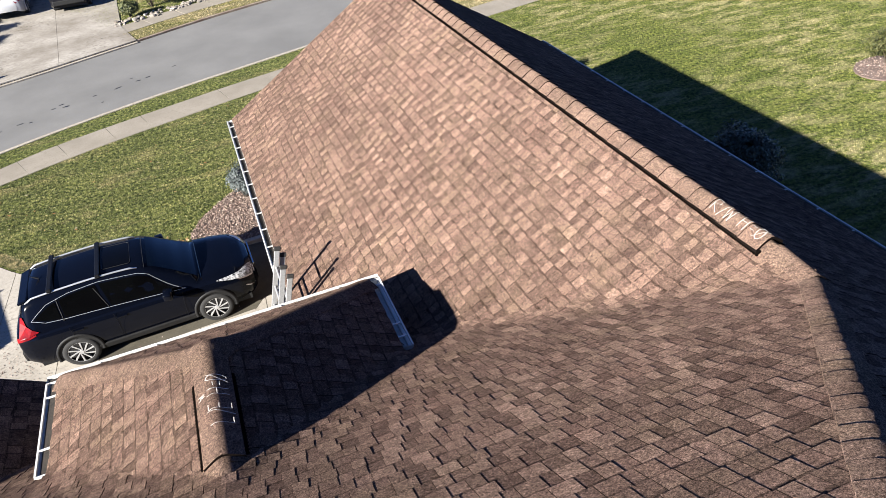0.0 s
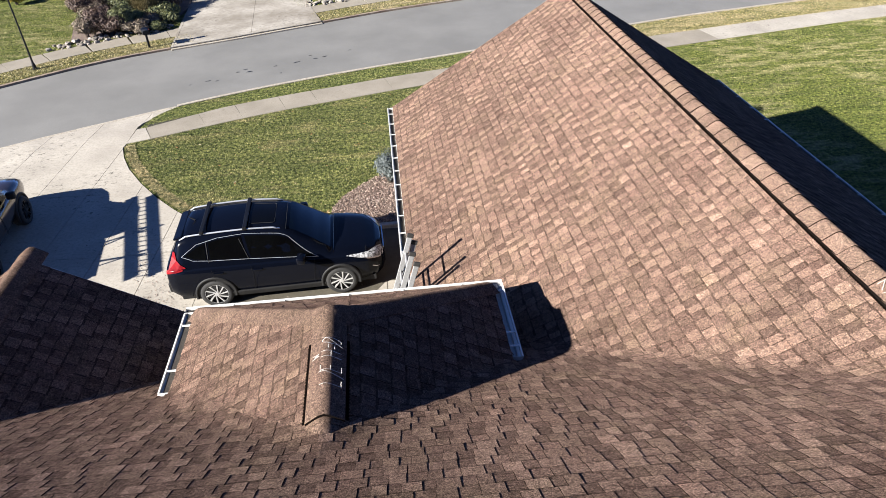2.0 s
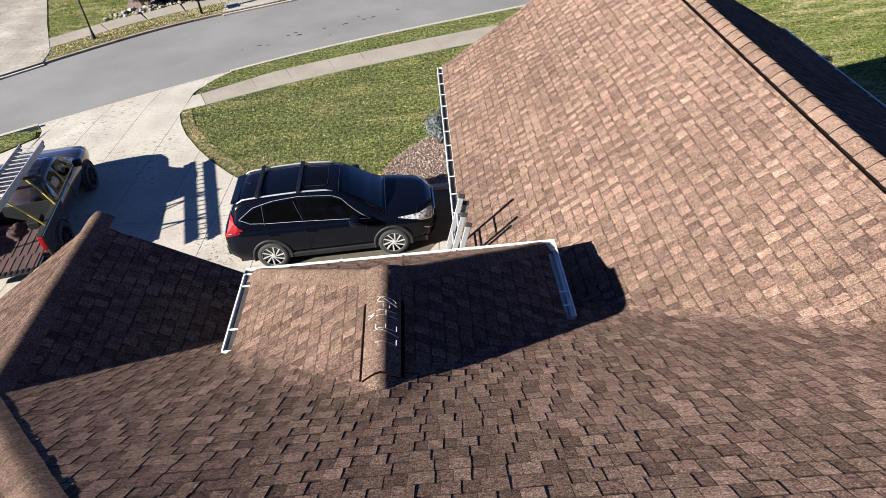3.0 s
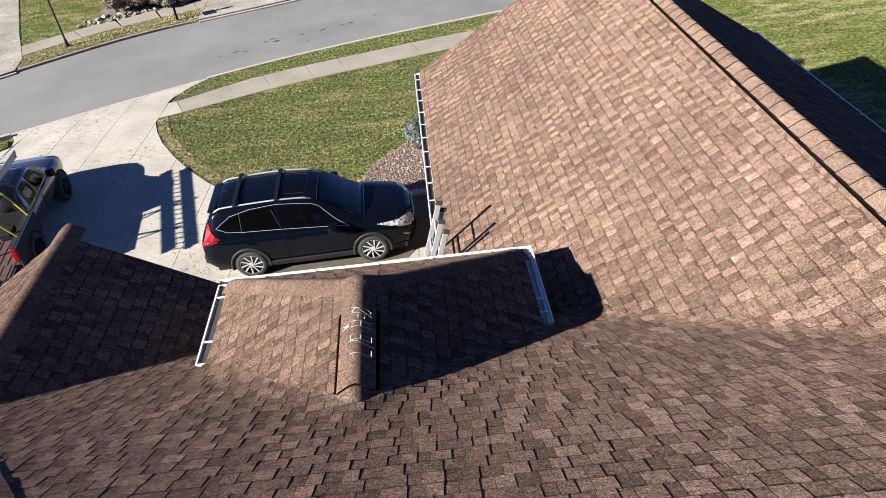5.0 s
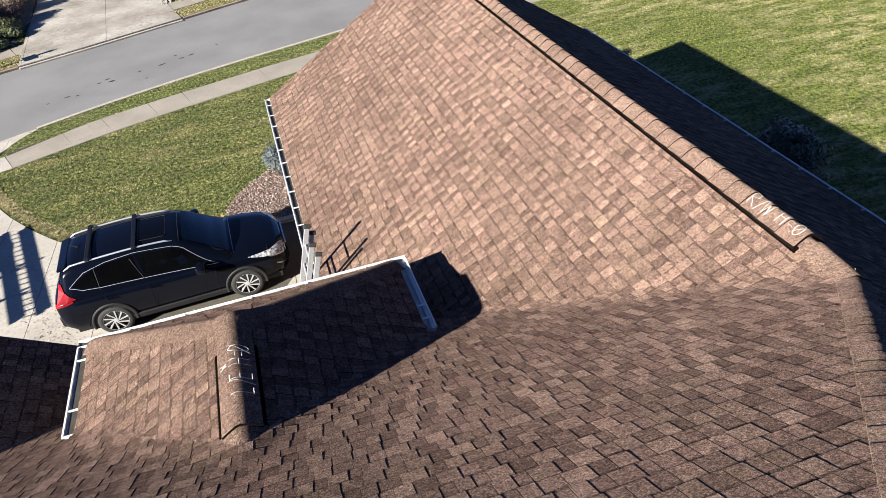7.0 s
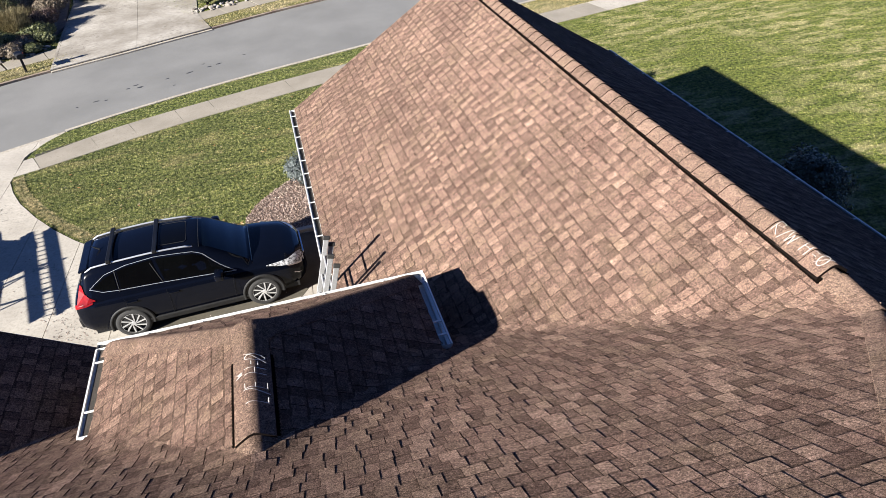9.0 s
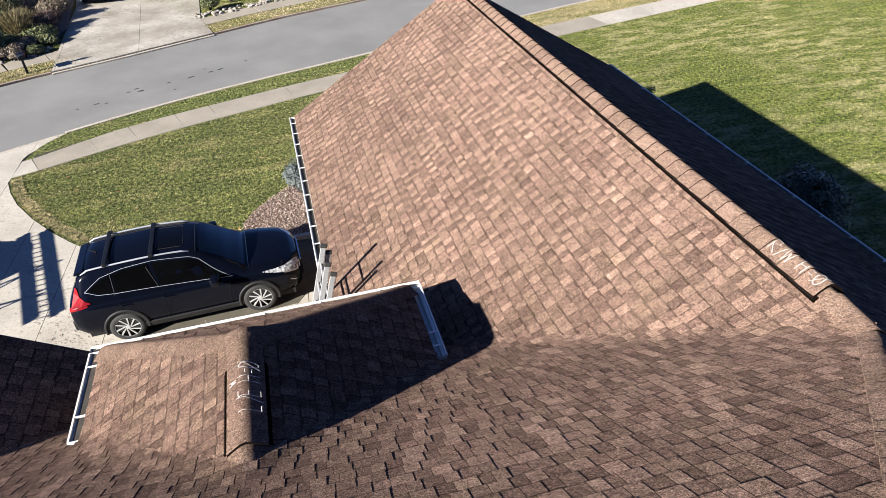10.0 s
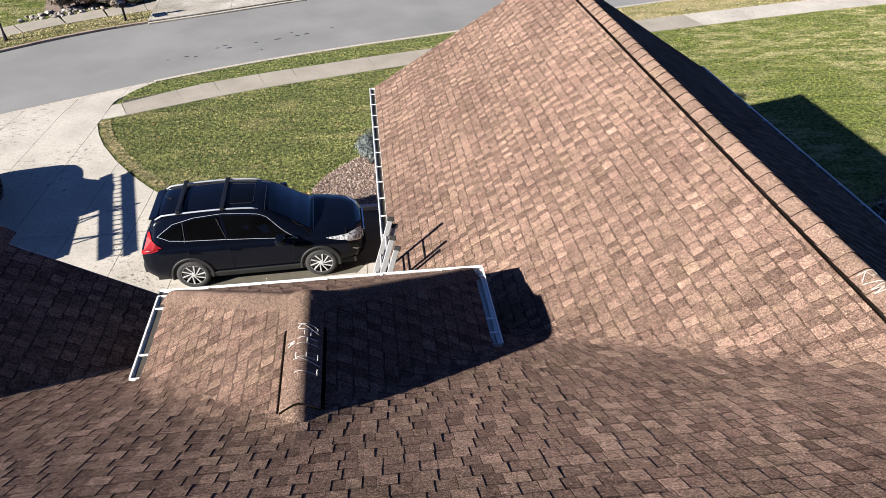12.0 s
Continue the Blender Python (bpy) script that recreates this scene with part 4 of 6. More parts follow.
def cap_line(name, a, b, n_l, n_r, label, half=0.15, expose=0.2, lift=0.018, seed=1, step=0.006):
    """Overlapping cap shingles from a to b; n_l and n_r are the normals of the slopes at its left and right."""
    a, b = Vector(a), Vector(b)
    d = (b - a).normalized()
    up = (Vector(n_l) + Vector(n_r)).normalized()
    up = (up - up.dot(d) * d).normalized()
    side = d.cross(up)
    def fall(n):
        n = Vector(n).normalized()
        flat = (n - n.dot(d) * d).normalized()
        return half * abs(flat.dot(side)) / max(0.2, flat.dot(up))
    m = Matrix(((*side,), (*d,), (*up,))).transposed().to_4x4()
    body = part(name, bmesh.new(), M_CAP, house, label)
    r = random.Random(seed)
    n = int((b - a).length / expose)
    me = cap_mesh(half, fall(n_l), fall(n_r), expose + 0.05, lift, step)
    for i in range(n + 1):
        mm = m.copy()
        mm.translation = a + d * (i * expose) + side * r.uniform(-0.003, 0.003)
        if i == n and (b - a).length - i * expose < 0.05:
            break
        share("ridge_cap", me, mm @ Matrix.Rotation(r.uniform(-0.006, 0.006), 4, "Z"), body)
    return body


def normal_of(sx, sy):
    return Vector((sx, sy, 1)).normalized()


N_WL, N_WR, N_F, N_GR, N_GL = normal_of(-S, 0), normal_of(S, 0), normal_of(0, SF), normal_of(SQ, 0), normal_of(-SQ, 0)
N_PL, N_PR, N_PF = normal_of(-0.62, 0), normal_of(0.62, 0), normal_of(0, 0.687)


def vent_strip(a, b, n_l, n_r, half, label):
    """The dark slotted edges of a ridge vent on both sides of a ridge, with ribs."""
    a, b = Vector(a), Vector(b)
    d = (b - a).normalized()
    bm = bmesh.new()
    for nn, sg in ((n_l, -1), (n_r, 1)):
        nn = Vector(nn)
        down = Vector((sg * abs(nn.z), 0, -abs(nn.x))).normalized()
        y = nn.normalized()
        m = Matrix(((*down,), (*d,), (*y,))).transposed().to_4x4()
        m.translation = (a + b) / 2 + down * (half - 0.02) + y * 0.017
        add_box(bm, (0.05, (b - a).length, 0.024), m)
        k = int((b - a).length / 0.03)
        for i in range(k):
            mm = m.copy()
            mm.translation = a + d * ((i + 0.5) * 0.03) + down * (half + 0.004) + y * 0.016
            add_box(bm, (0.012, 0.012, 0.03), mm)
    return part("ridge_vent", bm, M_VENT, house, label)


vent_strip((0, 0.25, H), (0, LEN - 0.2, H), N_WL, N_WR, 0.148, "black slotted ridge vent")
cap_line("ridge_cap_run", (0, 0.27, H + 0.002), (0, LEN, H + 0.002), N_WL, N_WR, "tan cap shingles over the ridge vent", half=0.138, lift=0.05, expose=0.22, seed=3, step=0.014)
cap_line("ridge_cap_run", (0.0, Y0 + 0.13, H + 0.004), (0, 0.32, H + 0.004), N_WL, N_WR, "flat cap shingles at the end of the ridge", half=0.125, lift=0.01, seed=4)
cap_line("hip_cap_run", P0 + (P0 - PEAK).normalized() * 0.16, PEAK, normal_of(SR, 0), N_F, "tan cap shingles along the hip", half=0.118, expose=0.15, lift=0.011, seed=5, step=0.005)
cap_line("ridge_cap_run", P0 + (PEAK - P0).normalized() * 0.14 + Vector((0.01, 0, 0.012)), (0.012, 0.16, H + 0.016), (N_WL + N_F).normalized(), (N_WR + normal_of(SR, 0)).normalized(), "wide cap shingles bent over the corner of ridge and hip", half=0.13, expose=0.11, lift=0.012, seed=14, step=0.003)
cap_line("hip_cap_run", (XQ - 0.02, YQ0 + 0.02, ZQ - 0.013), PEAK, N_F, normal_of(-SL, 0), "tan cap shingles along the hip", half=0.118, expose=0.16, lift=0.011, seed=6, step=0.004)
cap_line("ridge_cap_run", (XQ, YQ0, ZQ), (XQ, YQ1 - 0.06, ZQ), N_GL, N_GR, "tan cap shingles over the garage wing", half=0.16, expose=0.3, seed=7, step=0.002)
cap_line("hip_cap_run", (XP - WP + 0.03, YF - 0.03, ZPE + 0.02), (XP, YA, ZP), N_PL, N_PF, "tan cap shingles along the entry hip", half=0.15, expose=0.29, lift=0.01, seed=8, step=0.003)
cap_line("hip_cap_run", (XP + WP - 0.03, YF - 0.03, ZPE + 0.02), (XP, YA, ZP), N_PF, N_PR, "shaded cap shingles along the entry hip", half=0.15, expose=0.29, lift=0.01, seed=9, step=0.003)
vent_strip((XP, 0.24, ZP), (XP, 1.05, ZP), N_PL, N_PR, 0.166, "black slotted ridge vent of the entry roof")
cap_line("ridge_cap_run", (XP, 0.22, ZP + 0.002), (XP, 1.36, ZP + 0.002), N_PL, N_PR, "tan cap shingles over the entry ridge vent", half=0.14, lift=0.045, expose=0.38, seed=10, step=0.003)
cap_line("ridge_cap_run", (XP, yback - 0.05, ZP + 0.004), (XP, 0.34, ZP + 0.004), N_PL, N_PR, "flat cap shingles at the end of the entry ridge", half=0.16, seed=11)
cap_line("ridge_cap_run", (XP + 0.01, yback - 0.3, H + (0.3 - yback + Y0) * SF - 0.02), (XP, yback - 0.04, ZP + 0.02), N_PL, N_PR, "cap shingles lapped onto the main slope", half=0.15, expose=0.13, lift=0.02, seed=12, step=0.003)

# the cap over the point where the entry hips meet its ridge
apex = bmesh.new()
rings = []
for q in (0.0, 0.05, 0.1, 0.15, 0.2):
    row = []
    for k in range(28 if q else 1):
        x, y = q * math.cos(k * math.tau / 28), q * math.sin(k * math.tau / 28)
        a, b = -0.62 * math.sqrt(x * x + 0.0016), -0.687 * y
        low = 0.5 * (a + b - math.sqrt((a - b) ** 2 + 0.0016))
        row.append(apex.verts.new((XP + x, YA + y, ZP + 0.078 - 1.2 * q * q * 0.6 + low)))
    rings.append(row)
for k in range(28):
    apex.faces.new((rings[0][0], rings[1][k], rings[1][(k + 1) % 28]))
    for u, w_ in zip(rings[1:], rings[2:]):
        apex.faces.new((u[k], w_[k], w_[(k + 1) % 28], u[(k + 1) % 28]))
part("apex_cap", apex, M_CAP, house, "cap shingle folded over the entry roof's peak", True)

# gutters
def gutter(a, b, out, label, spots, dirt=True, deep=0.105, wide=0.115):
    """A K-style gutter from a to b; out points away from the roof. spots: distances of its hangers."""
    a, b, out = Vector(a), Vector(b), Vector(out).normalized()
    d = (b - a).normalized()
    z = Vector((0, 0, 1))
    prof = [(0.0, 0.0), (0.0, -deep), (wide * 0.6, -deep), (wide * 0.68, -deep * 0.55), (wide * 0.9, -deep * 0.4), (wide, -0.012), (wide, 0.0), (wide - 0.016, 0.0), (wide - 0.018, -0.012), (wide * 0.86, -deep * 0.36), (wide * 0.62, -deep * 0.5), (wide * 0.56, -deep + 0.004), (0.004, -deep + 0.004), (0.004, 0.0)]
    bm = bmesh.new()
    rows = [[bm.verts.new(p + out * x + z * y) for x, y in prof] for p in (a, b)]
    n = len(prof)
    for i in range(n):
        bm.faces.new((rows[0][i], rows[0][(i + 1) % n], rows[1][(i + 1) % n], rows[1][i]))
    for p in (a, b):
        e = [bm.verts.new(p + out * x + z * y) for x, y in prof[:6]]
        bm.faces.new(e)
    bmesh.ops.recalc_face_normals(bm, faces=bm.faces)
    g = part("gutter", bm, M_WHITE, house, label)
    for s_ in spots:
        hb = bmesh.new()
        m = Matrix(((*out,), (*d,), (*z,))).transposed().to_4x4()
        m.translation = a + d * s_ + out * (wide / 2) - z * 0.008
        add_box(hb, (wide - 0.006, 0.022, 0.012), m, 0.003)
        part("hanger", hb, M_WHITE, g)
    if dirt:
        m = Matrix(((*out,), (*d,), (*z,))).transposed().to_4x4()
        m.translation = (a + b) / 2 + out * (wide * 0.34) - z * (deep - 0.036)
        part("sediment", box((wide * 0.62, (b - a).length - 0.02, 0.06), m), M_GUTTER_DIRT, g, "dark leaf sediment")
    return g


def spaced(first, gap, last):
    return [first + i * gap for i in range(int((last - first) / gap) + 1)]


ZG = H - S * WL
gutter((-WL, eave_l[1] + 0.02, ZG - 0.01), (-WL, LEN, ZG - 0.01), (-1, 0, 0), "white aluminium gutter with dark sediment", spaced(0.35, 0.52, 7.5))
gutter((WR, LEN, H - S * WR - 0.01), (WR, -10.4, H - S * WR - 0.01), (1, 0, 0), "white aluminium gutter with dark sediment on the shaded eave", spaced(0.4, 0.6, 20), deep=0.075, wide=0.1)
gutter((XP - WP - 0.113, YF - 0.03, ZPE - 0.012), (XP + WP + 0.113, YF - 0.03, ZPE - 0.012), (0, 1, 0), "bright white aluminium gutter with dark sediment along the entry eave", [0.5, 1.05, 1.75, 2.35, 3.0], deep=0.085, wide=0.1)
gutter((XP - WP, YF - 0.04, ZPE - 0.005), (XP - WP, 1.62, ZPE - 0.005), (-1, 0, 0), "white gutter with dark sediment beside the entry roof", [0.2, 0.86, 1.16], deep=0.085)
gutter((XP + WP, 1.65, ZPE - 0.005), (XP + WP, YF, ZPE - 0.005), (1, 0, 0), "shaded white gutter beside the entry roof", [0.16, 0.36, 1.04], dirt=False)
gutter((XQ - 2.8, YQ1, ZQ - 2.8 * SQ), (XQ - 2.8, -10, ZQ - 2.8 * SQ), (-1, 0, 0), "white aluminium gutter of the garage wing", spaced(0.4, 0.6, 9))

# drip edge and fascia along the rakes
def strip_along(name, a, b, w_, t_, material, label, upv=(0, 0, 1)):
    a, b = Vector(a), Vector(b)
    d = (b - a).normalized()
    side = d.cross(Vector(upv)).normalized()
    u2 = side.cross(d)
    m = Matrix(((*side,), (*d,), (*u2,))).transposed().to_4x4()
    m.translation = (a + b) / 2
    return part(name, box((w_, (b - a).length, t_), m), material, house, label)


for x1, sl in ((-WL, S), (WR, S)):
    strip_along("rake_board", (0, LEN + 0.012, H - 0.1), (x1, LEN + 0.012, H - abs(x1) * sl - 0.1), 0.022, 0.14, M_WHITE, "white rake board")
for x1 in (XQ - 2.8, xq2):
    strip_along("rake_board", (XQ, YQ1 + 0.012, ZQ - 0.1), (x1, YQ1 + 0.012, ZQ - abs(x1 - XQ) * SQ - 0.1), 0.022, 0.14, M_WHITE, "white rake board")

# chalk writing on the caps
STROKES = {
    "R": [[(0, 0), (0, 1), (0.5, 0.95), (0.55, 0.6), (0, 0.5), (0.6, 0)]],
    "/": [[(0, -0.1), (0.45, 1.1)]],
    "W": [[(0, 1), (0.15, 0), (0.35, 0.7), (0.55, 0), (0.7, 1)]],
    "H": [[(0, 0), (0, 1)], [(0.55, 0), (0.55, 1)], [(0, 0.5), (0.55, 0.5)]],
    "E": [[(0.5, 1), (0, 1), (0, 0), (0.5, 0)], [(0, 0.5), (0.4, 0.5)]],
    "L": [[(0, 1), (0, 0), (0.5, 0)]],
    "=": [[(0, 0.35), (0.35, 0.35)], [(0, 0.65), (0.35, 0.65)]],
    "-": [[(0, 0.5), (0.35, 0.5)]],
    "0": [[(0.3 + 0.3 * math.sin(q), 0.5 + 0.48 * math.cos(q)) for q in [i * math.pi / 7 for i in range(15)]], [(0.75, 1.0), (-0.1, 0.0)]],
    " ": [],
}


def chalk(text, origin, along, across, size, wobble, height_of, label, step_=0.085, squeeze=1.0):
    """Hand-drawn chalk letters; height_of gives the surface's height under a point."""
    r = random.Random(wobble)
    o, a, c = Vector(origin), Vector(along).normalized(), Vector(across).normalized()
    pen = 0.0
    group = part("chalk_writing", bmesh.new(), M_CHALK, house, label)
    for ch in text:
        bm = bmesh.new()
        for line in STROKES[ch]:
            pts = []
            for (x, y), (x2, y2) in zip(line, line[1:]):
                for k in range(10):
                    pts.append((x + (x2 - x) * k / 10 + r.uniform(-0.008, 0.008), y + (y2 - y) * k / 10 + r.uniform(-0.008, 0.008)))
            pts.append(line[-1])
            row = []
            for x, y in pts:
                p = o + a * (pen + x * size * squeeze) + c * (y * size)
                row.append(Vector((p.x, p.y, height_of(p.x, p.y))))
            for p, q in zip(row, row[1:]):
                t_ = (q - p)
                if t_.length < 1e-5:
                    continue
                w_ = t_.cross(Vector((0, 0, 1))).normalized() * r.uniform(0.0017, 0.0031)
                e = t_.normalized() * 0.002
                bm.faces.new([bm.verts.new(v_) for v_ in (p - w_ - e, q - w_ + e, q + w_ + e, p + w_ - e)])
        if ch == " ":
            bm.free()
        else:
            part("chalk_letter", bm, M_CHALK, group)
        pen += step_ * (0.6 if ch in " /=" else 1.0)
    return group


def over_ridge(x0, z0, half, sl, lift):
    def height(x, y):
        a = max(-1.0, min(1.0, (x - x0) / half))
        return z0 + lift + 0.018 - half * sl * (math.sqrt(a * a + 0.06) - 0.245) / 0.785
    return height


chalk("R/W", (-0.1, 0.9, 0), (0, -1, 0.0), (1, 0, 0), 0.115, 1, over_ridge(0, H, 0.138, S, 0.053), "white chalk letters R/W", 0.1)
chalk("H=0", (-0.09, 0.57, 0), (0, -1, 0.0), (1, 0, 0), 0.115, 2, over_ridge(0, H, 0.138, S, 0.053), "white chalk letters H=0", 0.112)
chalk("L/E H=0", (XP + 0.11, 0.5, 0), (0, 1, 0), (-1, 0, 0), 0.15, 3, over_ridge(XP, ZP, 0.14, 0.62, 0.045), "white chalk writing L/E H=0", 0.088, 0.7)
chalk("W", (XP - 0.06, 0.8, 0), (0, 1, 0), (-1, 0, 0), 0.05, 5, over_ridge(XP, ZP, 0.14, 0.62, 0.045), "small white chalk letter W")

# ---- cars ----
def lerp_table(table, x):
    xs = [r[0] for r in table]
    return [float(np.interp(x, xs, [r[i] for r in table])) for i in range(1, len(table[0]))]


def smooth_table(table, n=6):
    """A denser table with rounded corners (Catmull-Rom in each column)."""
    p = np.array([table[0], *table, table[-1]], float)
    out = []
    for a, b, c, d in zip(p, p[1:], p[2:], p[3:]):
        for k in range(n):
            t = k / n
            row = 0.5 * (2 * b + (c - a) * t + (2 * a - 5 * b + 4 * c - d) * t**2 + (3 * b - a - 3 * c + d) * t**3)
            row[0] = b[0] + (c[0] - b[0]) * t
            out.append(row)
    return [list(r) for r in out] + [list(p[-1])]


def loft(rows):
    """A closed skin through rows of equal numbers of points, ends filled."""
    bm = bmesh.new()
    vs = [[bm.verts.new(p) for p in r] for r in rows]
    for a, b in zip(vs, vs[1:]):
        for i in range(len(a) - 1):
            bm.faces.new((a[i], a[i + 1], b[i + 1], b[i]))
    for e in (vs[0], vs[-1][::-1]):
        bm.faces.new(e)
    bmesh.ops.recalc_face_normals(bm, faces=bm.faces)
    return bm


def body_ring(x, w_, zb, zs, zt):
    """A cross-section of a car's lower body: sill, bulging side, shoulder and a crowned top."""
    half = [(w_ * 0.90, zb), (w_ * 0.965, zb + 0.06), (w_ * 0.99, zb + 0.35 * (zs - zb)), (w_, zb + 0.6 * (zs - zb)), (w_ * 0.985, zb + 0.85 * (zs - zb)), (w_ * 0.95, zs), (w_ * 0.86, zs + 0.55 * (zt - zs)), (w_ * 0.6, zs + 0.9 * (zt - zs)), (w_ * 0.25, zt)]
    return [(x, -y, z) for y, z in half] + [(x, y, z) for y, z in half[::-1]]


def body_patch(table, rows, sg, off):
    """A lens or trim lying on a car's lower body; rows: place along the car, and its low and high edge as steps round the cross-section."""
    bm = bmesh.new()
    grid = []
    xs = np.linspace(rows[0][0], rows[-1][0], 13)
    for x in xs:
        low, high = lerp_table(rows, x)
        ring = np.array(body_ring(x, *lerp_table(table, x))[-9:][::-1])
        row = []
        for k in np.linspace(low, high, 7):
            p = [float(np.interp(k, range(9), ring[:, i])) for i in range(3)]
            row.append(bm.verts.new((p[0] + math.copysign(off, p[0]) * 0.7, sg * (p[1] + off), p[2] + 0.6 * off)))
        grid.append(row)
    for a, b in zip(grid, grid[1:]):
        for j in range(6):
            bm.faces.new((a[j], a[j + 1], b[j + 1], b[j]) if sg > 0 else (b[j], b[j + 1], a[j + 1], a[j]))
    return bm


class Cabin:
    """The upper part of a car, as a surface over length and height."""

    def __init__(self, table):
        self.t = smooth_table(table)

    def side(self, x, v, sg):
        wb, wr, zb, zr = lerp_table(self.t, x)
        y = wb + (wr - wb) * v**1.25
        return Vector((x, sg * y, zb + (zr - zb) * v))

    def top(self, x, u):
        wb, wr, zb, zr = lerp_table(self.t, x)
        return Vector((x, u * wr, zr + 0.035 * (1 - u * u)))

    def ring(self, x):
        left = [self.side(x, k / 6, -1) for k in range(7)]
        over = [self.top(x, -1 + 2 * k / 8) for k in range(1, 8)]
        return left + over + [self.side(x, 1 - k / 6, 1) for k in range(7)]

    def skin(self):
        return loft([self.ring(r[0]) for r in self.t])

    def side_patch(self, outline, sg, off=0.006):
        """A pane over the side, from an outline of x, v."""
        bm = bmesh.new()
        pts = []
        for (x, v_), (x2, v2) in zip(outline, outline[1:] + outline[:1]):
            for k in range(4):
                pts.append((x + (x2 - x) * k / 4, v_ + (v2 - v_) * k / 4))
        vs = [bm.verts.new(self.side(x, v_, sg) + Vector((0, sg * off, off * 0.5))) for x, v_ in pts]
        f = bm.faces.new(vs if sg < 0 else vs[::-1])
        bmesh.ops.triangulate(bm, faces=[f])
        return bm, [self.side(x, v_, sg) + Vector((0, sg * off, off * 0.5)) for x, v_ in pts]

    def top_patch(self, x0, x1, u0, u1, off=0.006, nx=8, nu=10, shrink=0.0):
        bm = bmesh.new()
        g = []
        for i in range(nx + 1):
            x = x0 + (x1 - x0) * i / nx
            row = []
            for j in range(nu + 1):
                u = u0 + (u1 - u0) * j / nu
                uu = u * (1 - shrink * i / nx)
                p, q = self.top(x, uu), self.top(x + 0.02, uu)
                nrm = Vector((-(q.z - p.z), 0, 0.02)).normalized()
                row.append(bm.verts.new(p + nrm * off))
            g.append(row)
        for a, b in zip(g, g[1:]):
            for j in range(nu):
                bm.faces.new((a[j], b[j], b[j + 1], a[j + 1]))
        return bm


def wheel(parent, x, y, sg, r, w_, rim_mat, spokes=5):
    """A wheel whose outer face looks sideways by sg: tyre, rim with spokes, hub."""
    hub = Matrix.Translation((x, y, r))
    tyre = bmesh.new()
    prof = [(0.66 * r, -w_ / 2 + 0.01), (0.72 * r, -w_ / 2), (0.93 * r, -w_ / 2), (r, -w_ / 2 + 0.035), (r, w_ / 2 - 0.035), (0.93 * r, w_ / 2), (0.72 * r, w_ / 2), (0.66 * r, w_ / 2 - 0.01)]
    n = 32
    rings = [[tyre.verts.new(hub @ Vector((rr * math.cos(q), yy, rr * math.sin(q)))) for rr, yy in prof] for q in [2 * math.pi * k / n for k in range(n)]]
    for k in range(n):
        a, b = rings[k], rings[(k + 1) % n]
        for i in range(len(prof) - 1):
            tyre.faces.new((a[i], a[i + 1], b[i + 1], b[i]))
    bmesh.ops.recalc_face_normals(tyre, faces=tyre.faces)
    t = part("wheel", tyre, M_TYRE, parent, "black rubber tyre on an alloy rim", True)
    barrel = bmesh.new()
    bmesh.ops.create_cone(barrel, cap_ends=True, segments=28, radius1=0.68 * r, radius2=0.68 * r, depth=w_ * 0.55, matrix=hub @ Matrix.Rotation(math.pi / 2, 4, "X"))
    part("rim_well", barrel, M_IRON, t)
    rim = bmesh.new()
    for k in range(n):
        q, q2 = 2 * math.pi * k / n, 2 * math.pi * (k + 1) / n
        yy = sg * (w_ / 2 - 0.004)
        pts = [hub @ Vector((rr * r * math.cos(a), yy, rr * r * math.sin(a))) for rr, a in ((0.685, q), (0.73, q), (0.73, q2), (0.685, q2))]
        rim.faces.new([rim.verts.new(p) for p in pts])
    for k in range(spokes):
        for half, tw in ((0.0, 0.16), (0.52, 0.3)):
            a = 2 * math.pi * k / spokes + half
            p0 = Vector((0.12 * r * math.cos(a - 2 * tw), 0, 0.12 * r * math.sin(a - 2 * tw)))
            p1 = Vector((0.69 * r * math.cos(a + tw), 0, 0.69 * r * math.sin(a + tw)))
            d = (p1 - p0).normalized()
            s_ = d.cross(Vector((0, 1, 0)))
            w0, w1 = 0.026 * r, 0.044 * r
            top = [p0 - s_ * w0, p1 - s_ * w1, p1 + s_ * w1, p0 + s_ * w0]
            hi = [rim.verts.new(hub @ (p + Vector((0, sg * (w_ / 2 - 0.006), 0)))) for p in top]
            lo_ = [rim.verts.new(hub @ (p + Vector((0, sg * (w_ / 2 - 0.05), 0)))) for p in top]
            rim.faces.new(hi)
            for i in range(4):
                rim.faces.new((hi[i], lo_[i], lo_[(i + 1) % 4], hi[(i + 1) % 4]))
    bmesh.ops.create_cone(rim, cap_ends=True, segments=16, radius1=0.15 * r, radius2=0.12 * r, depth=0.03, matrix=hub @ Matrix.Translation((0, sg * (w_ / 2 - 0.015), 0)) @ Matrix.Rotation(-sg * math.pi / 2, 4, "X"))
    bmesh.ops.recalc_face_normals(rim, faces=rim.faces)
    part("rim", rim, rim_mat, t, "machined silver alloy spokes")


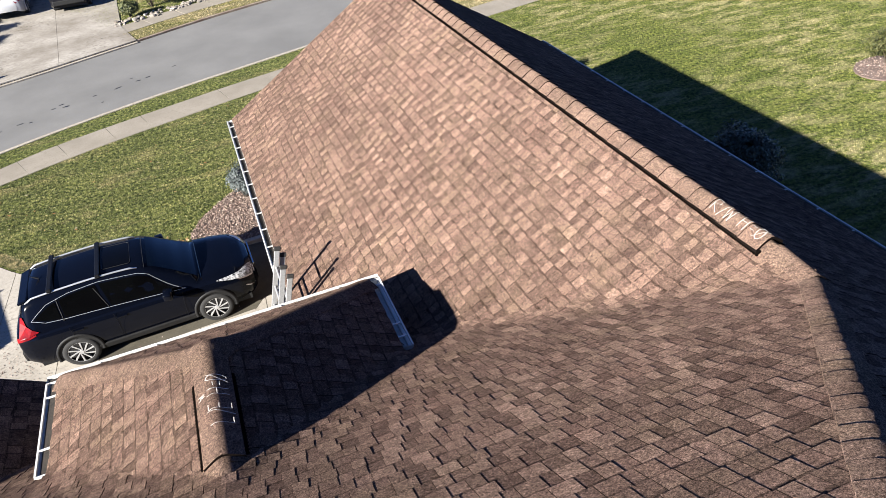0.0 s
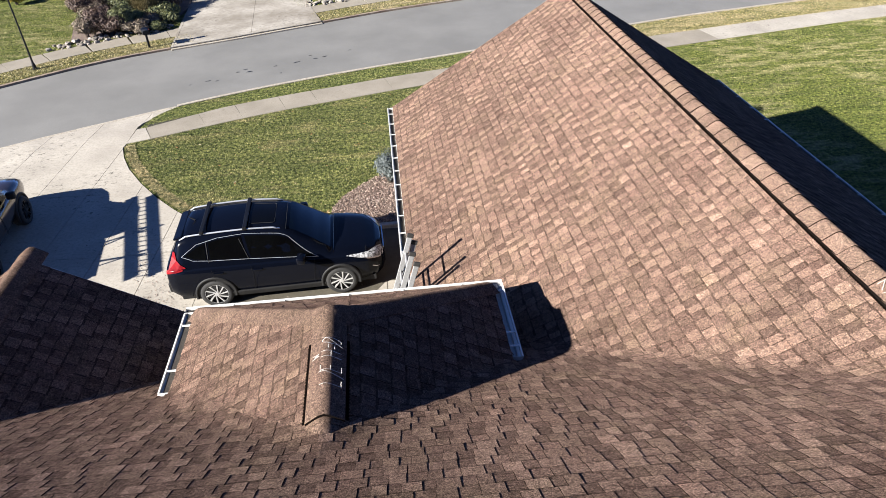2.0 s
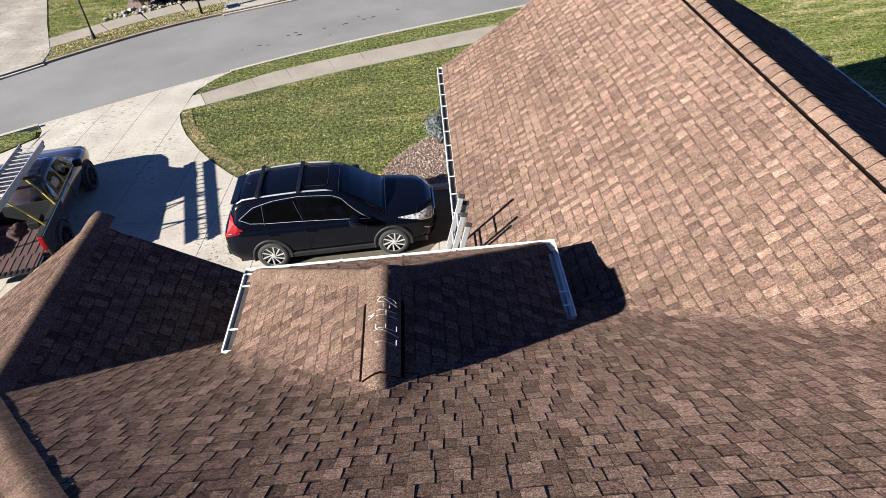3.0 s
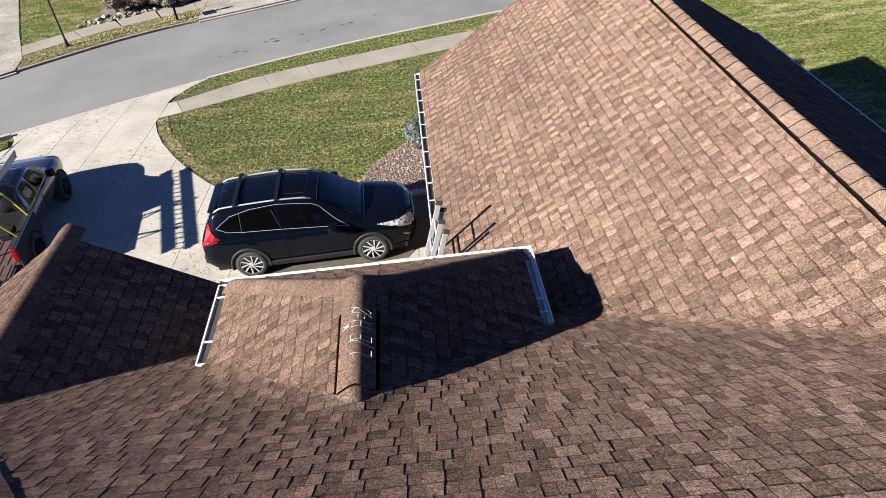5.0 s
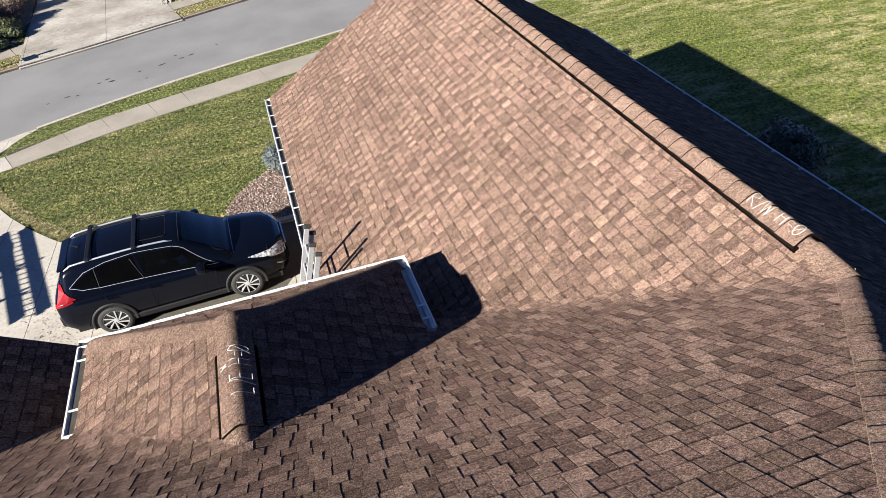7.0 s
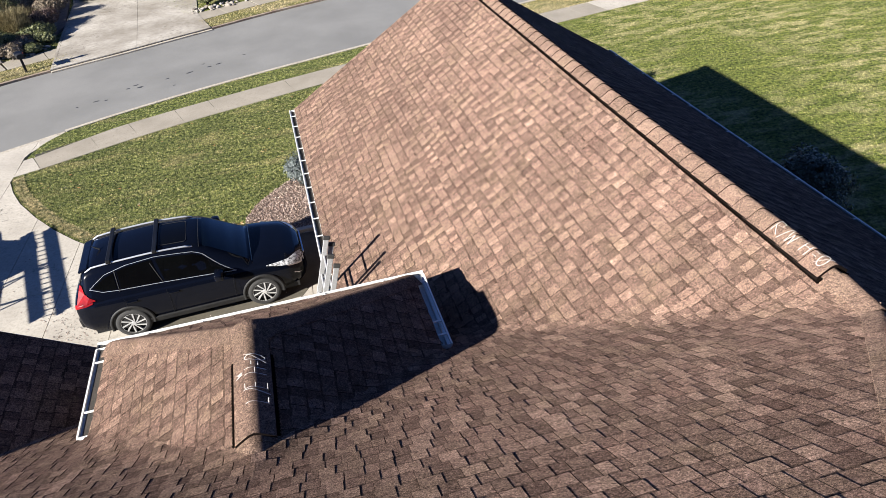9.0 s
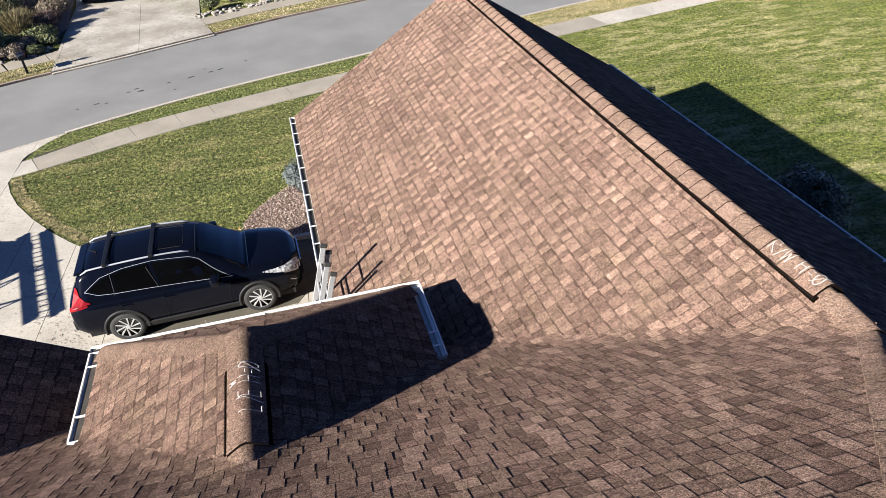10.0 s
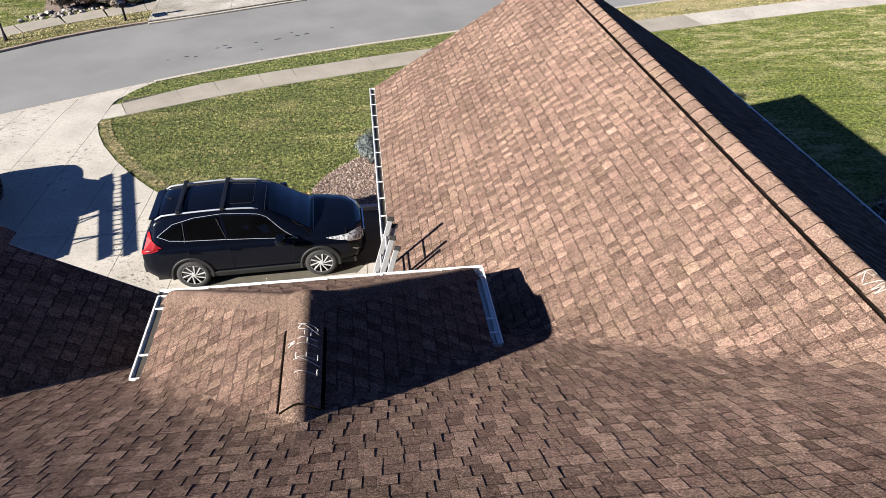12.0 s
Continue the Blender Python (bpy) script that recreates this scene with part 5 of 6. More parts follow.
def arch_flare(parent, x, y, sg, r, material, label=""):
    """Cladding round a wheel opening, with the dark opening behind it."""
    bm = bmesh.new()
    n = 18
    for rr0, rr1, yy0, yy1 in ((r * 1.1, r * 1.26, 0.02, 0.012),):
        ang = [math.radians(-12) + math.radians(204) * k / n for k in range(n + 1)]
        a = [[bm.verts.new((x + q * math.cos(t), y + sg * o, r + q * math.sin(t))) for q, o in ((rr0, -0.06), (rr0, yy0), (rr1, yy1), (rr1, -0.05))] for t in ang]
        for u, v in zip(a, a[1:]):
            for i in range(3):
                bm.faces.new((u[i], u[i + 1], v[i + 1], v[i]))
    bmesh.ops.recalc_face_normals(bm, faces=bm.faces)
    part("wheel_arch", bm, material, parent, label, True)
    well = bmesh.new()
    vs = [well.verts.new((x + r * 1.12 * math.cos(t), y + sg * 0.004, r + r * 1.12 * math.sin(t))) for t in [math.radians(-12) + math.radians(204) * k / n for k in range(n + 1)]]
    well.faces.new(vs)
    part("wheel_well", well, M_TRIM, parent)


def line_strip(pts, r=0.004, seg=6):
    return tube(pts, r, seg)


def suv(name, label, m, paint_m, cladding, detail=True, plate=True):
    car = thing(name, label, "car", at=m)
    lower = smooth_table([
        (-2.28, 0.66, 0.42, 0.78, 0.92), (-2.22, 0.8, 0.36, 0.92, 1.02), (-2.05, 0.87, 0.28, 0.99, 1.05), (-1.6, 0.9, 0.24, 1.01, 1.05), (-0.6, 0.91, 0.24, 1.0, 1.04), (0.5, 0.91, 0.24, 0.99, 1.03),
        (1.05, 0.905, 0.24, 0.97, 1.025), (1.5, 0.89, 0.25, 0.94, 1.005), (1.9, 0.85, 0.26, 0.885, 0.945), (2.1, 0.76, 0.28, 0.82, 0.88), (2.22, 0.62, 0.32, 0.74, 0.8), (2.29, 0.42, 0.38, 0.62, 0.7)])
    part("body", loft([body_ring(*r) for r in lower]), paint_m, car, "glossy painted body", True)
    cab = Cabin([(-2.16, 0.80, 0.6, 1.0, 1.04), (-2.04, 0.83, 0.6, 1.0, 1.3), (-1.9, 0.85, 0.585, 1.0, 1.52), (-1.72, 0.855, 0.585, 1.0, 1.6), (-1.2, 0.86, 0.6, 1.0, 1.64), (-0.5, 0.86, 0.6, 0.99, 1.655), (0.1, 0.86, 0.59, 0.98, 1.62), (0.35, 0.86, 0.585, 0.98, 1.56), (0.75, 0.855, 0.61, 0.98, 1.32), (1.1, 0.84, 0.66, 0.97, 1.09), (1.22, 0.82, 0.68, 0.97, 1.01)])
    part("cabin", cab.skin(), paint_m, car, "glossy roof and pillars", True)
    part("windscreen", cab.top_patch(0.36, 1.13, -0.93, 0.93, 0.008, 10, 10), M_SCREEN, car, "dark reflective windscreen", True)
    part("rear_window", cab.top_patch(-2.06, -1.88, -0.9, 0.9, 0.008, 5, 10), M_GLASS, car, "tinted rear window", True)
    part("sunroof", cab.top_patch(-0.42, 0.06, -0.62, 0.62, 0.006, 6, 8), M_GLASS, car, "black glass sunroof")
    edge = [cab.top(x, u) + Vector((0, 0, 0.009)) for x, u in [(-0.44, -0.6), (-0.4, -0.65), (0.03, -0.65), (0.07, -0.6), (0.07, 0.6), (0.03, 0.65), (-0.4, 0.65), (-0.44, 0.6), (-0.44, -0.6)]]
    part("sunroof_seal", line_strip(edge, 0.006), M_CLAD, car)
    part("roof_seam", line_strip([cab.top(0.3, -1 + 2 * k / 10) + Vector((0, 0, 0.003)) for k in range(11)], 0.005), M_TRIM, car)
    for sg in (-1, 1):
        panes = [[(-1.79, 0.46), (-1.6, 0.32), (-1.36, 0.27), (-1.36, 0.76), (-1.52, 0.69)], [(-1.29, 0.26), (-0.55, 0.21), (-0.62, 0.87), (-1.1, 0.83), (-1.29, 0.78)], [(-0.47, 0.21), (0.78, 0.13), (0.72, 0.24), (0.3, 0.74), (0.14, 0.81), (-0.55, 0.87)]]
        for o in panes:
            pane, rim = cab.side_patch(o, sg)
            part("side_window", pane, M_GLASS, car, "dark tinted side window")
        around = [(-1.85, 0.46), (-1.63, 0.28), (-1.3, 0.225), (-0.5, 0.175), (0.9, 0.08), (0.8, 0.22), (0.34, 0.79), (0.15, 0.87), (-0.55, 0.92), (-1.1, 0.88), (-1.52, 0.76), (-1.85, 0.46)]
        pts = []
        for (x, v_), (x2, v2) in zip(around, around[1:]):
            pts += [cab.side(x + (x2 - x) * k / 5, v_ + (v2 - v_) * k / 5, sg) + Vector((0, sg * 0.005, 0.003)) for k in range(5)]
        part("window_trim", line_strip(pts + [pts[0]], 0.0048), M_SATIN, car, "thin chrome window surround")
        for x in (-1.325, -0.51):
            part("pillar_trim", line_strip([cab.side(x + (0.03 if x > -1 else 0) * -k, 0.18 + 0.62 * k / 5, sg) + Vector((0, sg * 0.004, 0)) for k in range(6)], 0.009), M_TRIM, car)
        rail = [cab.side(x, 0.97, sg) + Vector((0, -sg * 0.03, 0.045 if -1.75 < x < 0.05 else 0.012)) for x in np.linspace(-1.85, 0.18, 16)]
        part("roof_rail", line_strip(rail, 0.018, 8), M_SATIN, car, "silver roof rail", True)
        for xw in (-1.31, 1.31):
            arch_flare(car, xw, sg * 0.905, sg, 0.345, cladding, "grey wheel arch cladding")
            wheel(car, xw, sg * 0.81, sg, 0.345, 0.23, M_RIM)
        part("sill", box((2.0, 0.05, 0.14), pose(0, sg * 0.885, 0.3, -sg * 12, 0, 0), 0.02), cladding, car, "grey sill cladding")
        mirror = box((0.18, 0.25, 0.17), pose(0.56, sg * 1.02, 1.1, 0, 0, sg * 8), 0.04)
        mr = part("mirror", mirror, paint_m, car, "black door mirror", True)
        part("mirror_arm", box((0.08, 0.14, 0.05), pose(0.6, sg * 0.9, 1.0)), M_TRIM, mr)
        for x in (-1.3, -0.5, 0.75):
            seam = [(x + (0.06 if x > 0.5 else 0), sg * 0.9, 0.98), (x + 0.02, sg * 0.918, 0.75), (x, sg * 0.913, 0.5), (x - (0.0 if x > -1 else -0.2), sg * 0.9, 0.34)]
            part("door_seam", line_strip([Vector(p) for p in seam], 0.0025), M_BAR, car)
        for x in (-0.35, -1.15):
            part("door_handle", box((0.2, 0.03, 0.03), pose(x - 0.02, sg * 0.915, 0.87), 0.01), paint_m, car)
        part("headlight", body_patch(lower, [(1.47, 4.85, 5.0), (1.7, 4.45, 5.4), (1.95, 4.3, 6.1), (2.12, 4.3, 6.9), (2.24, 4.5, 7.2)], sg, 0.008), M_CLEAR_LENS, car, "clear headlamp lens", True)
        part("lamp_trim", body_patch(lower, [(1.6, 4.35, 4.5), (1.95, 4.05, 4.32), (2.14, 4.05, 4.38), (2.25, 4.2, 4.65)], sg, 0.006), M_CHROME, car, "chrome strip under the headlamp", True)
        lamp = []
        for x, z in [(-2.15, 1.0), (-1.97, 1.0), (-1.78, 1.05), (-1.88, 1.12), (-1.95, 1.2), (-1.97, 1.34), (-2.01, 1.34), (-2.05, 1.24), (-2.1, 1.13)]:
            low, top = lerp_table(cab.t, x)[2:]
            lamp.append((x, min(1.0, (z - low) / (top - low))))
        strip = bmesh.new()
        strip.faces.new([strip.verts.new(cab.side(x, v_, sg) + Vector((-0.014, sg * 0.016, 0))) for x, v_ in lamp])
        bmesh.ops.triangulate(strip, faces=strip.faces)
        part("tail_light", strip, M_RED_LENS, car, "upright red tail lamp on the rear pillar")
        part("tail_light", body_patch(lower, [(-2.24, 4.7, 5.6), (-2.15, 4.5, 5.5), (-2.0, 4.5, 5.3), (-1.86, 4.8, 5.15)], sg, 0.01), M_RED_LENS, car, "red tail lamp", True)
        part("bumper_trim", line_strip([(1.99, sg * 0.82, 0.6), (2.1, sg * 0.745, 0.52), (2.2, sg * 0.62, 0.48)], 0.014), M_CHROME, car, "chrome fog lamp trim")
    for x in (-1.38, -0.52):
        bar = part("crossbar", box((0.085, 1.2, 0.03), pose(x, 0, 1.715), 0.012), M_BAR, car, "black roof crossbar")
        for sg in (-1, 1):
            part("crossbar_foot", box((0.09, 0.06, 0.06), pose(x, sg * 0.585, 1.69), 0.015), M_BAR, bar)
    part("spoiler", box((0.2, 1.06, 0.05), pose(-1.89, 0, 1.565, 0, -16, 0), 0.022), paint_m, car, "rear roof spoiler")
    part("antenna", tube([(-1.6, 0, 1.66), (-1.68, 0, 1.72), (-1.72, 0, 1.76)], [0.02, 0.012, 0.005]), M_TRIM, car)
    part("grille", box((0.05, 0.84, 0.18), pose(2.245, 0, 0.7, 0, -20, 0), 0.03), M_TRIM, car, "black grille")
    part("grille_bar", box((0.03, 0.84, 0.03), pose(2.27, 0, 0.78), 0.008), M_CHROME, car, "chrome grille bar")
    for y0 in (-0.3, 0.25):
        part("wiper", tube([(1.14, y0, 1.06), (1.0, y0 + 0.3, 1.16)], 0.009, 6), M_TRIM, car)
    part("cowl", box((0.14, 1.2, 0.03), pose(1.19, 0, 1.0, 0, 8, 0), 0.01), M_TRIM, car)
    part("under_tray", box((4.1, 1.6, 0.12), pose(0, 0, 0.27)), M_TRIM, car)
    part("rear_bumper", box((0.1, 1.5, 0.24), pose(-2.24, 0, 0.5), 0.04), cladding, car, "grey rear bumper")
    if plate:
        pl = part("number_plate", box((0.015, 0.31, 0.15), pose(-2.29, 0, 0.75)), M_PLATE, car, "pale number plate")
        part("plate_bar", box((0.006, 0.22, 0.05), pose(-2.3, 0, 0.75)), M_TRIM, pl)
    return car


suv("suv", "glossy black compact SUV with roof bars on the driveway", pose(-6.42, 9.12, 0.0, 0, 0, 2.0) @ Matrix.Diagonal((0.975, 1, 0.965, 1)), M_PAINT_BLACK_SKY, M_CLAD)
suv("suv", "dark SUV parked nose-in on the driveway opposite", pose(-9.45, 38.0, 0.0, 0, 0, 89), M_PAINT_NAVY, M_TRIM)


def sedan(m):
    car = thing("sedan", "white sedan parked nose-in on the driveway opposite", "car", at=m)
    lower = smooth_table([(-2.38, 0.6, 0.4, 0.68, 0.8), (-2.3, 0.78, 0.32, 0.82, 0.93), (-2.05, 0.87, 0.24, 0.9, 0.97), (-1.3, 0.89, 0.2, 0.9, 0.95), (0.3, 0.89, 0.2, 0.88, 0.93), (1.2, 0.88, 0.2, 0.85, 0.92), (1.9, 0.84, 0.22, 0.74, 0.83), (2.25, 0.7, 0.26, 0.62, 0.7), (2.4, 0.45, 0.34, 0.5, 0.54)])
    part("body", loft([body_ring(*r) for r in lower]), M_PAINT_WHITE, car, "white painted body", True)
    cab = Cabin([(-1.95, 0.8, 0.62, 0.92, 0.97), (-1.5, 0.83, 0.6, 0.92, 1.2), (-1.05, 0.84, 0.56, 0.92, 1.39), (-0.5, 0.84, 0.56, 0.91, 1.43), (0.1, 0.84, 0.55, 0.9, 1.38), (0.6, 0.83, 0.58, 0.9, 1.16), (1.1, 0.8, 0.64, 0.89, 0.93)])
    part("cabin", cab.skin(), M_PAINT_WHITE, car, "white roof", True)
    part("rear_window", cab.top_patch(-1.85, -1.12, -0.9, 0.9, 0.008, 8, 8), M_SCREEN, car, "dark rear window", True)
    part("windscreen", cab.top_patch(0.16, 1.05, -0.92, 0.92, 0.008, 8, 8), M_SCREEN, car, "windscreen", True)
    for sg in (-1, 1):
        for o in ([(-1.55, 0.14), (-0.55, 0.08), (-0.55, 0.84), (-1.05, 0.82)], [(-0.47, 0.08), (0.7, 0.08), (0.2, 0.8), (-0.47, 0.86)]):
            part("side_window", cab.side_patch(o, sg)[0], M_GLASS, car, "tinted side window")
        for xw in (-1.38, 1.38):
            arch_flare(car, xw, sg * 0.885, sg, 0.32, M_PAINT_WHITE)
            wheel(car, xw, sg * 0.8, sg, 0.32, 0.2, M_RIM)
        tail = bmesh.new()
        tail.faces.new([tail.verts.new((x - 0.012, sg * (y + 0.012), z)) for x, y, z in [(-1.95, 0.88, 0.84), (-2.22, 0.82, 0.82), (-2.36, 0.62, 0.72), (-2.34, 0.55, 0.82), (-2.2, 0.76, 0.93), (-2.0, 0.86, 0.92)]])
        bmesh.ops.triangulate(tail, faces=tail.faces)
        part("tail_light", tail, M_RED_LENS, car, "red tail lamp")
        part("mirror", box((0.14, 0.18, 0.1), pose(0.6, sg * 0.96, 0.98), 0.03), M_PAINT_WHITE, car, "", True)
    pl = part("number_plate", box((0.015, 0.31, 0.15), pose(-2.36, 0, 0.66)), M_PLATE, car, "pale number plate")
    part("plate_bar", box((0.006, 0.22, 0.05), pose(-2.37, 0, 0.66)), M_TRIM, pl)
    return car


sedan(pose(-12.45, 38.75, 0.0, 0, 0, 88))


def ladder_at(name, label, m, length, width, rungs, fly=None, shoes=True, inset=0.07, deep=0.07, pitch=0.305):
    """An extension ladder lying along its own x: two rails, rungs, and a second section on top of it."""
    lad = thing(name, label, "ladder", at=m)
    for lvl, (x0, x1, w_) in enumerate([(0.0, length, width)] + ([(fly[0], fly[1], width - inset)] if fly else [])):
        zz = lvl * 0.085
        for sg in (-1, 1):
            rail = part("rail", box((x1 - x0, 0.026, deep), pose((x0 + x1) / 2, sg * w_ / 2, zz), 0.006), M_LADDER, lad, "aluminium ladder rail")
            if shoes:
                part("end_cap", box((0.06, 0.036, 0.09), pose(x1 + 0.01, sg * w_ / 2, zz), 0.01), M_RUBBER, rail, "black rubber end cap")
        n = int((x1 - x0 - 0.1) / pitch)
        for k in range(n):
            part("rung", tube([(x0 + 0.08 + 0.5 * pitch * lvl + k * pitch, -w_ / 2, zz), (x0 + 0.08 + 0.5 * pitch * lvl + k * pitch, w_ / 2, zz)], 0.016, 8), M_LADDER, lad)
    return lad


# the ladder against the wing's gutter: foot on the driveway, head above the eave
foot, head = Vector((-4.74, 4.22, 0.02)), Vector((-3.64, 4.22, 3.82))
d = (head - foot).normalized()
side = Vector((0, 1, 0))
upv = d.cross(side)
lm = Matrix(((*d,), (*side,), (*upv,))).transposed().to_4x4()
lm.translation = foot
lean = ladder_at("extension_ladder", "silver aluminium extension ladder leaning on the eave gutter", lm, (head - foot).length - 0.12, 0.5, 12, (0.4, (head - foot).length))
part("warning_label", box((0.1, 0.004, 0.05), pose((head - foot).length - 0.75, -0.268, 0.0)), M_STICKER, lean, "red warning label")

# pickup truck with ladder rack
TR = pose(-13.80, 10.56, 0.0, 0, 0, 99) @ Matrix.Diagonal((1, 1, 0.88, 1))
truck = thing("pickup_truck", "bronze pickup truck carrying a ladder on its rack", "truck", at=TR)
lower = smooth_table([(-0.45, 0.93, 0.5, 1.08, 1.12), (0.0, 0.94, 0.48, 1.1, 1.14), (0.9, 0.94, 0.46, 1.1, 1.16), (1.3, 0.94, 0.5, 1.08, 1.2), (2.0, 0.93, 0.52, 1.04, 1.16), (2.4, 0.86, 0.55, 0.95, 1.05), (2.55, 0.7, 0.6, 0.85, 0.92)])
part("body", loft([body_ring(*r) for r in lower]), M_PAINT_BRONZE, truck, "bronze painted front body", True)
cab = Cabin([(-0.46, 0.88, 0.66, 1.1, 1.58), (-0.3, 0.88, 0.68, 1.1, 1.66), (0.3, 0.88, 0.68, 1.1, 1.7), (0.75, 0.88, 0.67, 1.1, 1.68), (1.1, 0.87, 0.7, 1.1, 1.46), (1.5, 0.85, 0.76, 1.1, 1.18)])
part("cabin", cab.skin(), M_PAINT_BRONZE, truck, "bronze cab", True)
part("windscreen", cab.top_patch(0.82, 1.44, -0.93, 0.93, 0.008, 8, 8), M_SCREEN, truck, "windscreen", True)
for sg in (-1, 1):
    for o in ([(-0.3, 0.1), (0.28, 0.08), (0.28, 0.86), (-0.26, 0.84)], [(0.36, 0.08), (1.2, 0.1), (0.8, 0.82), (0.36, 0.86)]):
        part("side_window", cab.side_patch(o, sg)[0], M_GLASS, truck, "dark side window")
    for xw in (-1.12, 1.62):
        arch_flare(truck, xw, sg * 0.935, sg, 0.4, M_TRIM, "black fender flare")
        wheel(truck, xw, sg * 0.86, sg, 0.4, 0.27, M_RIM_DARK, 6)
    part("mirror", box((0.14, 0.2, 0.2), pose(1.0, sg * 1.05, 1.25), 0.04), M_TRIM, truck, "black door mirror", True)
    part("bed_side", box((1.55, 0.09, 0.62), pose(-1.22, sg * 0.9, 0.83), 0.03), M_PAINT_BRONZE, truck, "bronze bed side")
    part("bed_rail", box((1.55, 0.13, 0.03), pose(-1.22, sg * 0.89, 1.155), 0.01), M_TRIM, truck, "black bed rail cap")
    part("tail_light", box((0.09, 0.115, 0.36), pose(-1.98, sg * 0.895, 0.94), 0.025), M_RED_LENS, truck, "red tail lamp")
    for xr, zr in ((-0.62, 1.97), (-1.85, 2.03)):
        if sg < 0 and xr < -1:
            continue
        part("rack_post", box((0.05, 0.05, zr - 1.16), pose(xr, sg * 0.86, (zr + 1.16) / 2)), M_IRON, truck, "black rack post")
    part("door_seam", line_strip([(0.32, sg * 0.925, 1.08), (0.32, sg * 0.948, 0.8), (0.3, sg * 0.94, 0.55)], 0.005), M_TRIM, truck)
for xr, zr in ((-0.62, 1.95), (-1.85, 2.01)):
    part("rack_bar", box((0.05, 1.78 if xr > -1 else 1.35, 0.05), pose(xr, 0 if xr > -1 else 0.215, zr)), M_IRON, truck, "black rack bar")
part("bed_floor", box((1.52, 1.72, 0.06), pose(-1.22, 0, 0.62)), M_RUST, truck, "worn reddish bed liner")
part("bed_front", box((0.05, 1.8, 0.6), pose(-0.47, 0, 0.85)), M_TRIM, truck)
part("tailgate", box((0.58, 1.66, 0.08), pose(-2.27, 0, 0.64), 0.02), M_PAINT_BRONZE, truck, "lowered bronze tailgate")
part("tailgate_liner", box((0.54, 1.6, 0.02), pose(-2.26, 0, 0.69), 0.006), M_RUST, truck, "dark reddish tailgate liner")
for i in range(10):
    part("liner_rib", box((0.5, 0.035, 0.014), pose(-2.26, -0.72 + i * 0.16, 0.705), 0.004), M_RUST, truck)
    part("floor_rib", box((1.4, 0.04, 0.014), pose(-1.22, -0.74 + i * 0.164, 0.656), 0.004), M_RUST, truck)
part("bumper", box((0.2, 1.8, 0.2), pose(-2.14, 0, 0.46), 0.04), M_TRIM, truck, "black step bumper")
part("tailgate_tread", box((0.12, 1.66, 0.07), pose(-2.58, 0, 0.66), 0.015), M_TRIM, truck, "ribbed tailgate cap")
for i in range(14):
    part("tread_rib", box((0.13, 0.05, 0.02), pose(-2.58, -0.75 + i * 0.115, 0.7)), M_IRON, truck)
part("chassis", box((4.0, 1.5, 0.2), pose(0.2, 0, 0.5)), M_TRIM, truck)
for x, y, a in ((-0.75, -0.35, 0), (-0.8, 0.55, 10)):
    tagged(part("tool_box", box((0.36, 0.26, 0.2), TR @ pose(x, y, 0.76, 0, 0, a), 0.02), M_IRON, None), "dark tool box in the truck bed", "box", "tools in the truck bed")
# dark tarpaulin heaped in the bed
heap = bmesh.new()
bmesh.ops.create_grid(heap, x_segments=22, y_segments=22, size=0.5)
for vt in heap.verts:
    edge = max(abs(vt.co.x), abs(vt.co.y)) / 0.5
    vt.co.z = 0.02 + (0.16 + 0.2 * noise.noise(vt.co * 4.2) + 0.06 * noise.noise(vt.co * 13)) * max(0.0, 1 - edge**3)
    vt.co.x, vt.co.y = vt.co.x * 1.25, vt.co.y * 1.5
tarp = tagged(part("tarpaulin", heap, M_RUST, None, "", True), "crumpled dark reddish tarpaulin heaped in the truck bed", "tarpaulin")
tarp.matrix_world = TR @ pose(-0.95, 0.35, 0.66) @ Matrix.Diagonal((0.6, 0.6, 0.8, 1))
ladder_at("rack_ladder", "silver extension ladder strapped on the truck's rack", TR @ pose(-2.9, -0.24, 2.14, 0, 3.0, 0), 3.9, 0.52, 12, (0.05, 3.95), inset=0.004, deep=0.1, pitch=0.22)
for k, (a, b) in enumerate((((-0.6, -0.48, 2.02), (-0.75, -0.93, 1.16)), ((-1.7, -0.48, 2.06), (-1.6, -0.93, 1.16)))):
    st = bmesh.new()
    pa, pb = Vector(a), Vector(b)
    wv = Vector((0.03, 0, 0))
    add_tube(st, [pa, (pa + pb) / 2 + Vector((0, -0.02, 0)), pb], 0.022, 6)
    part("strap", st, M_STRAP, truck, "yellow ratchet strap")

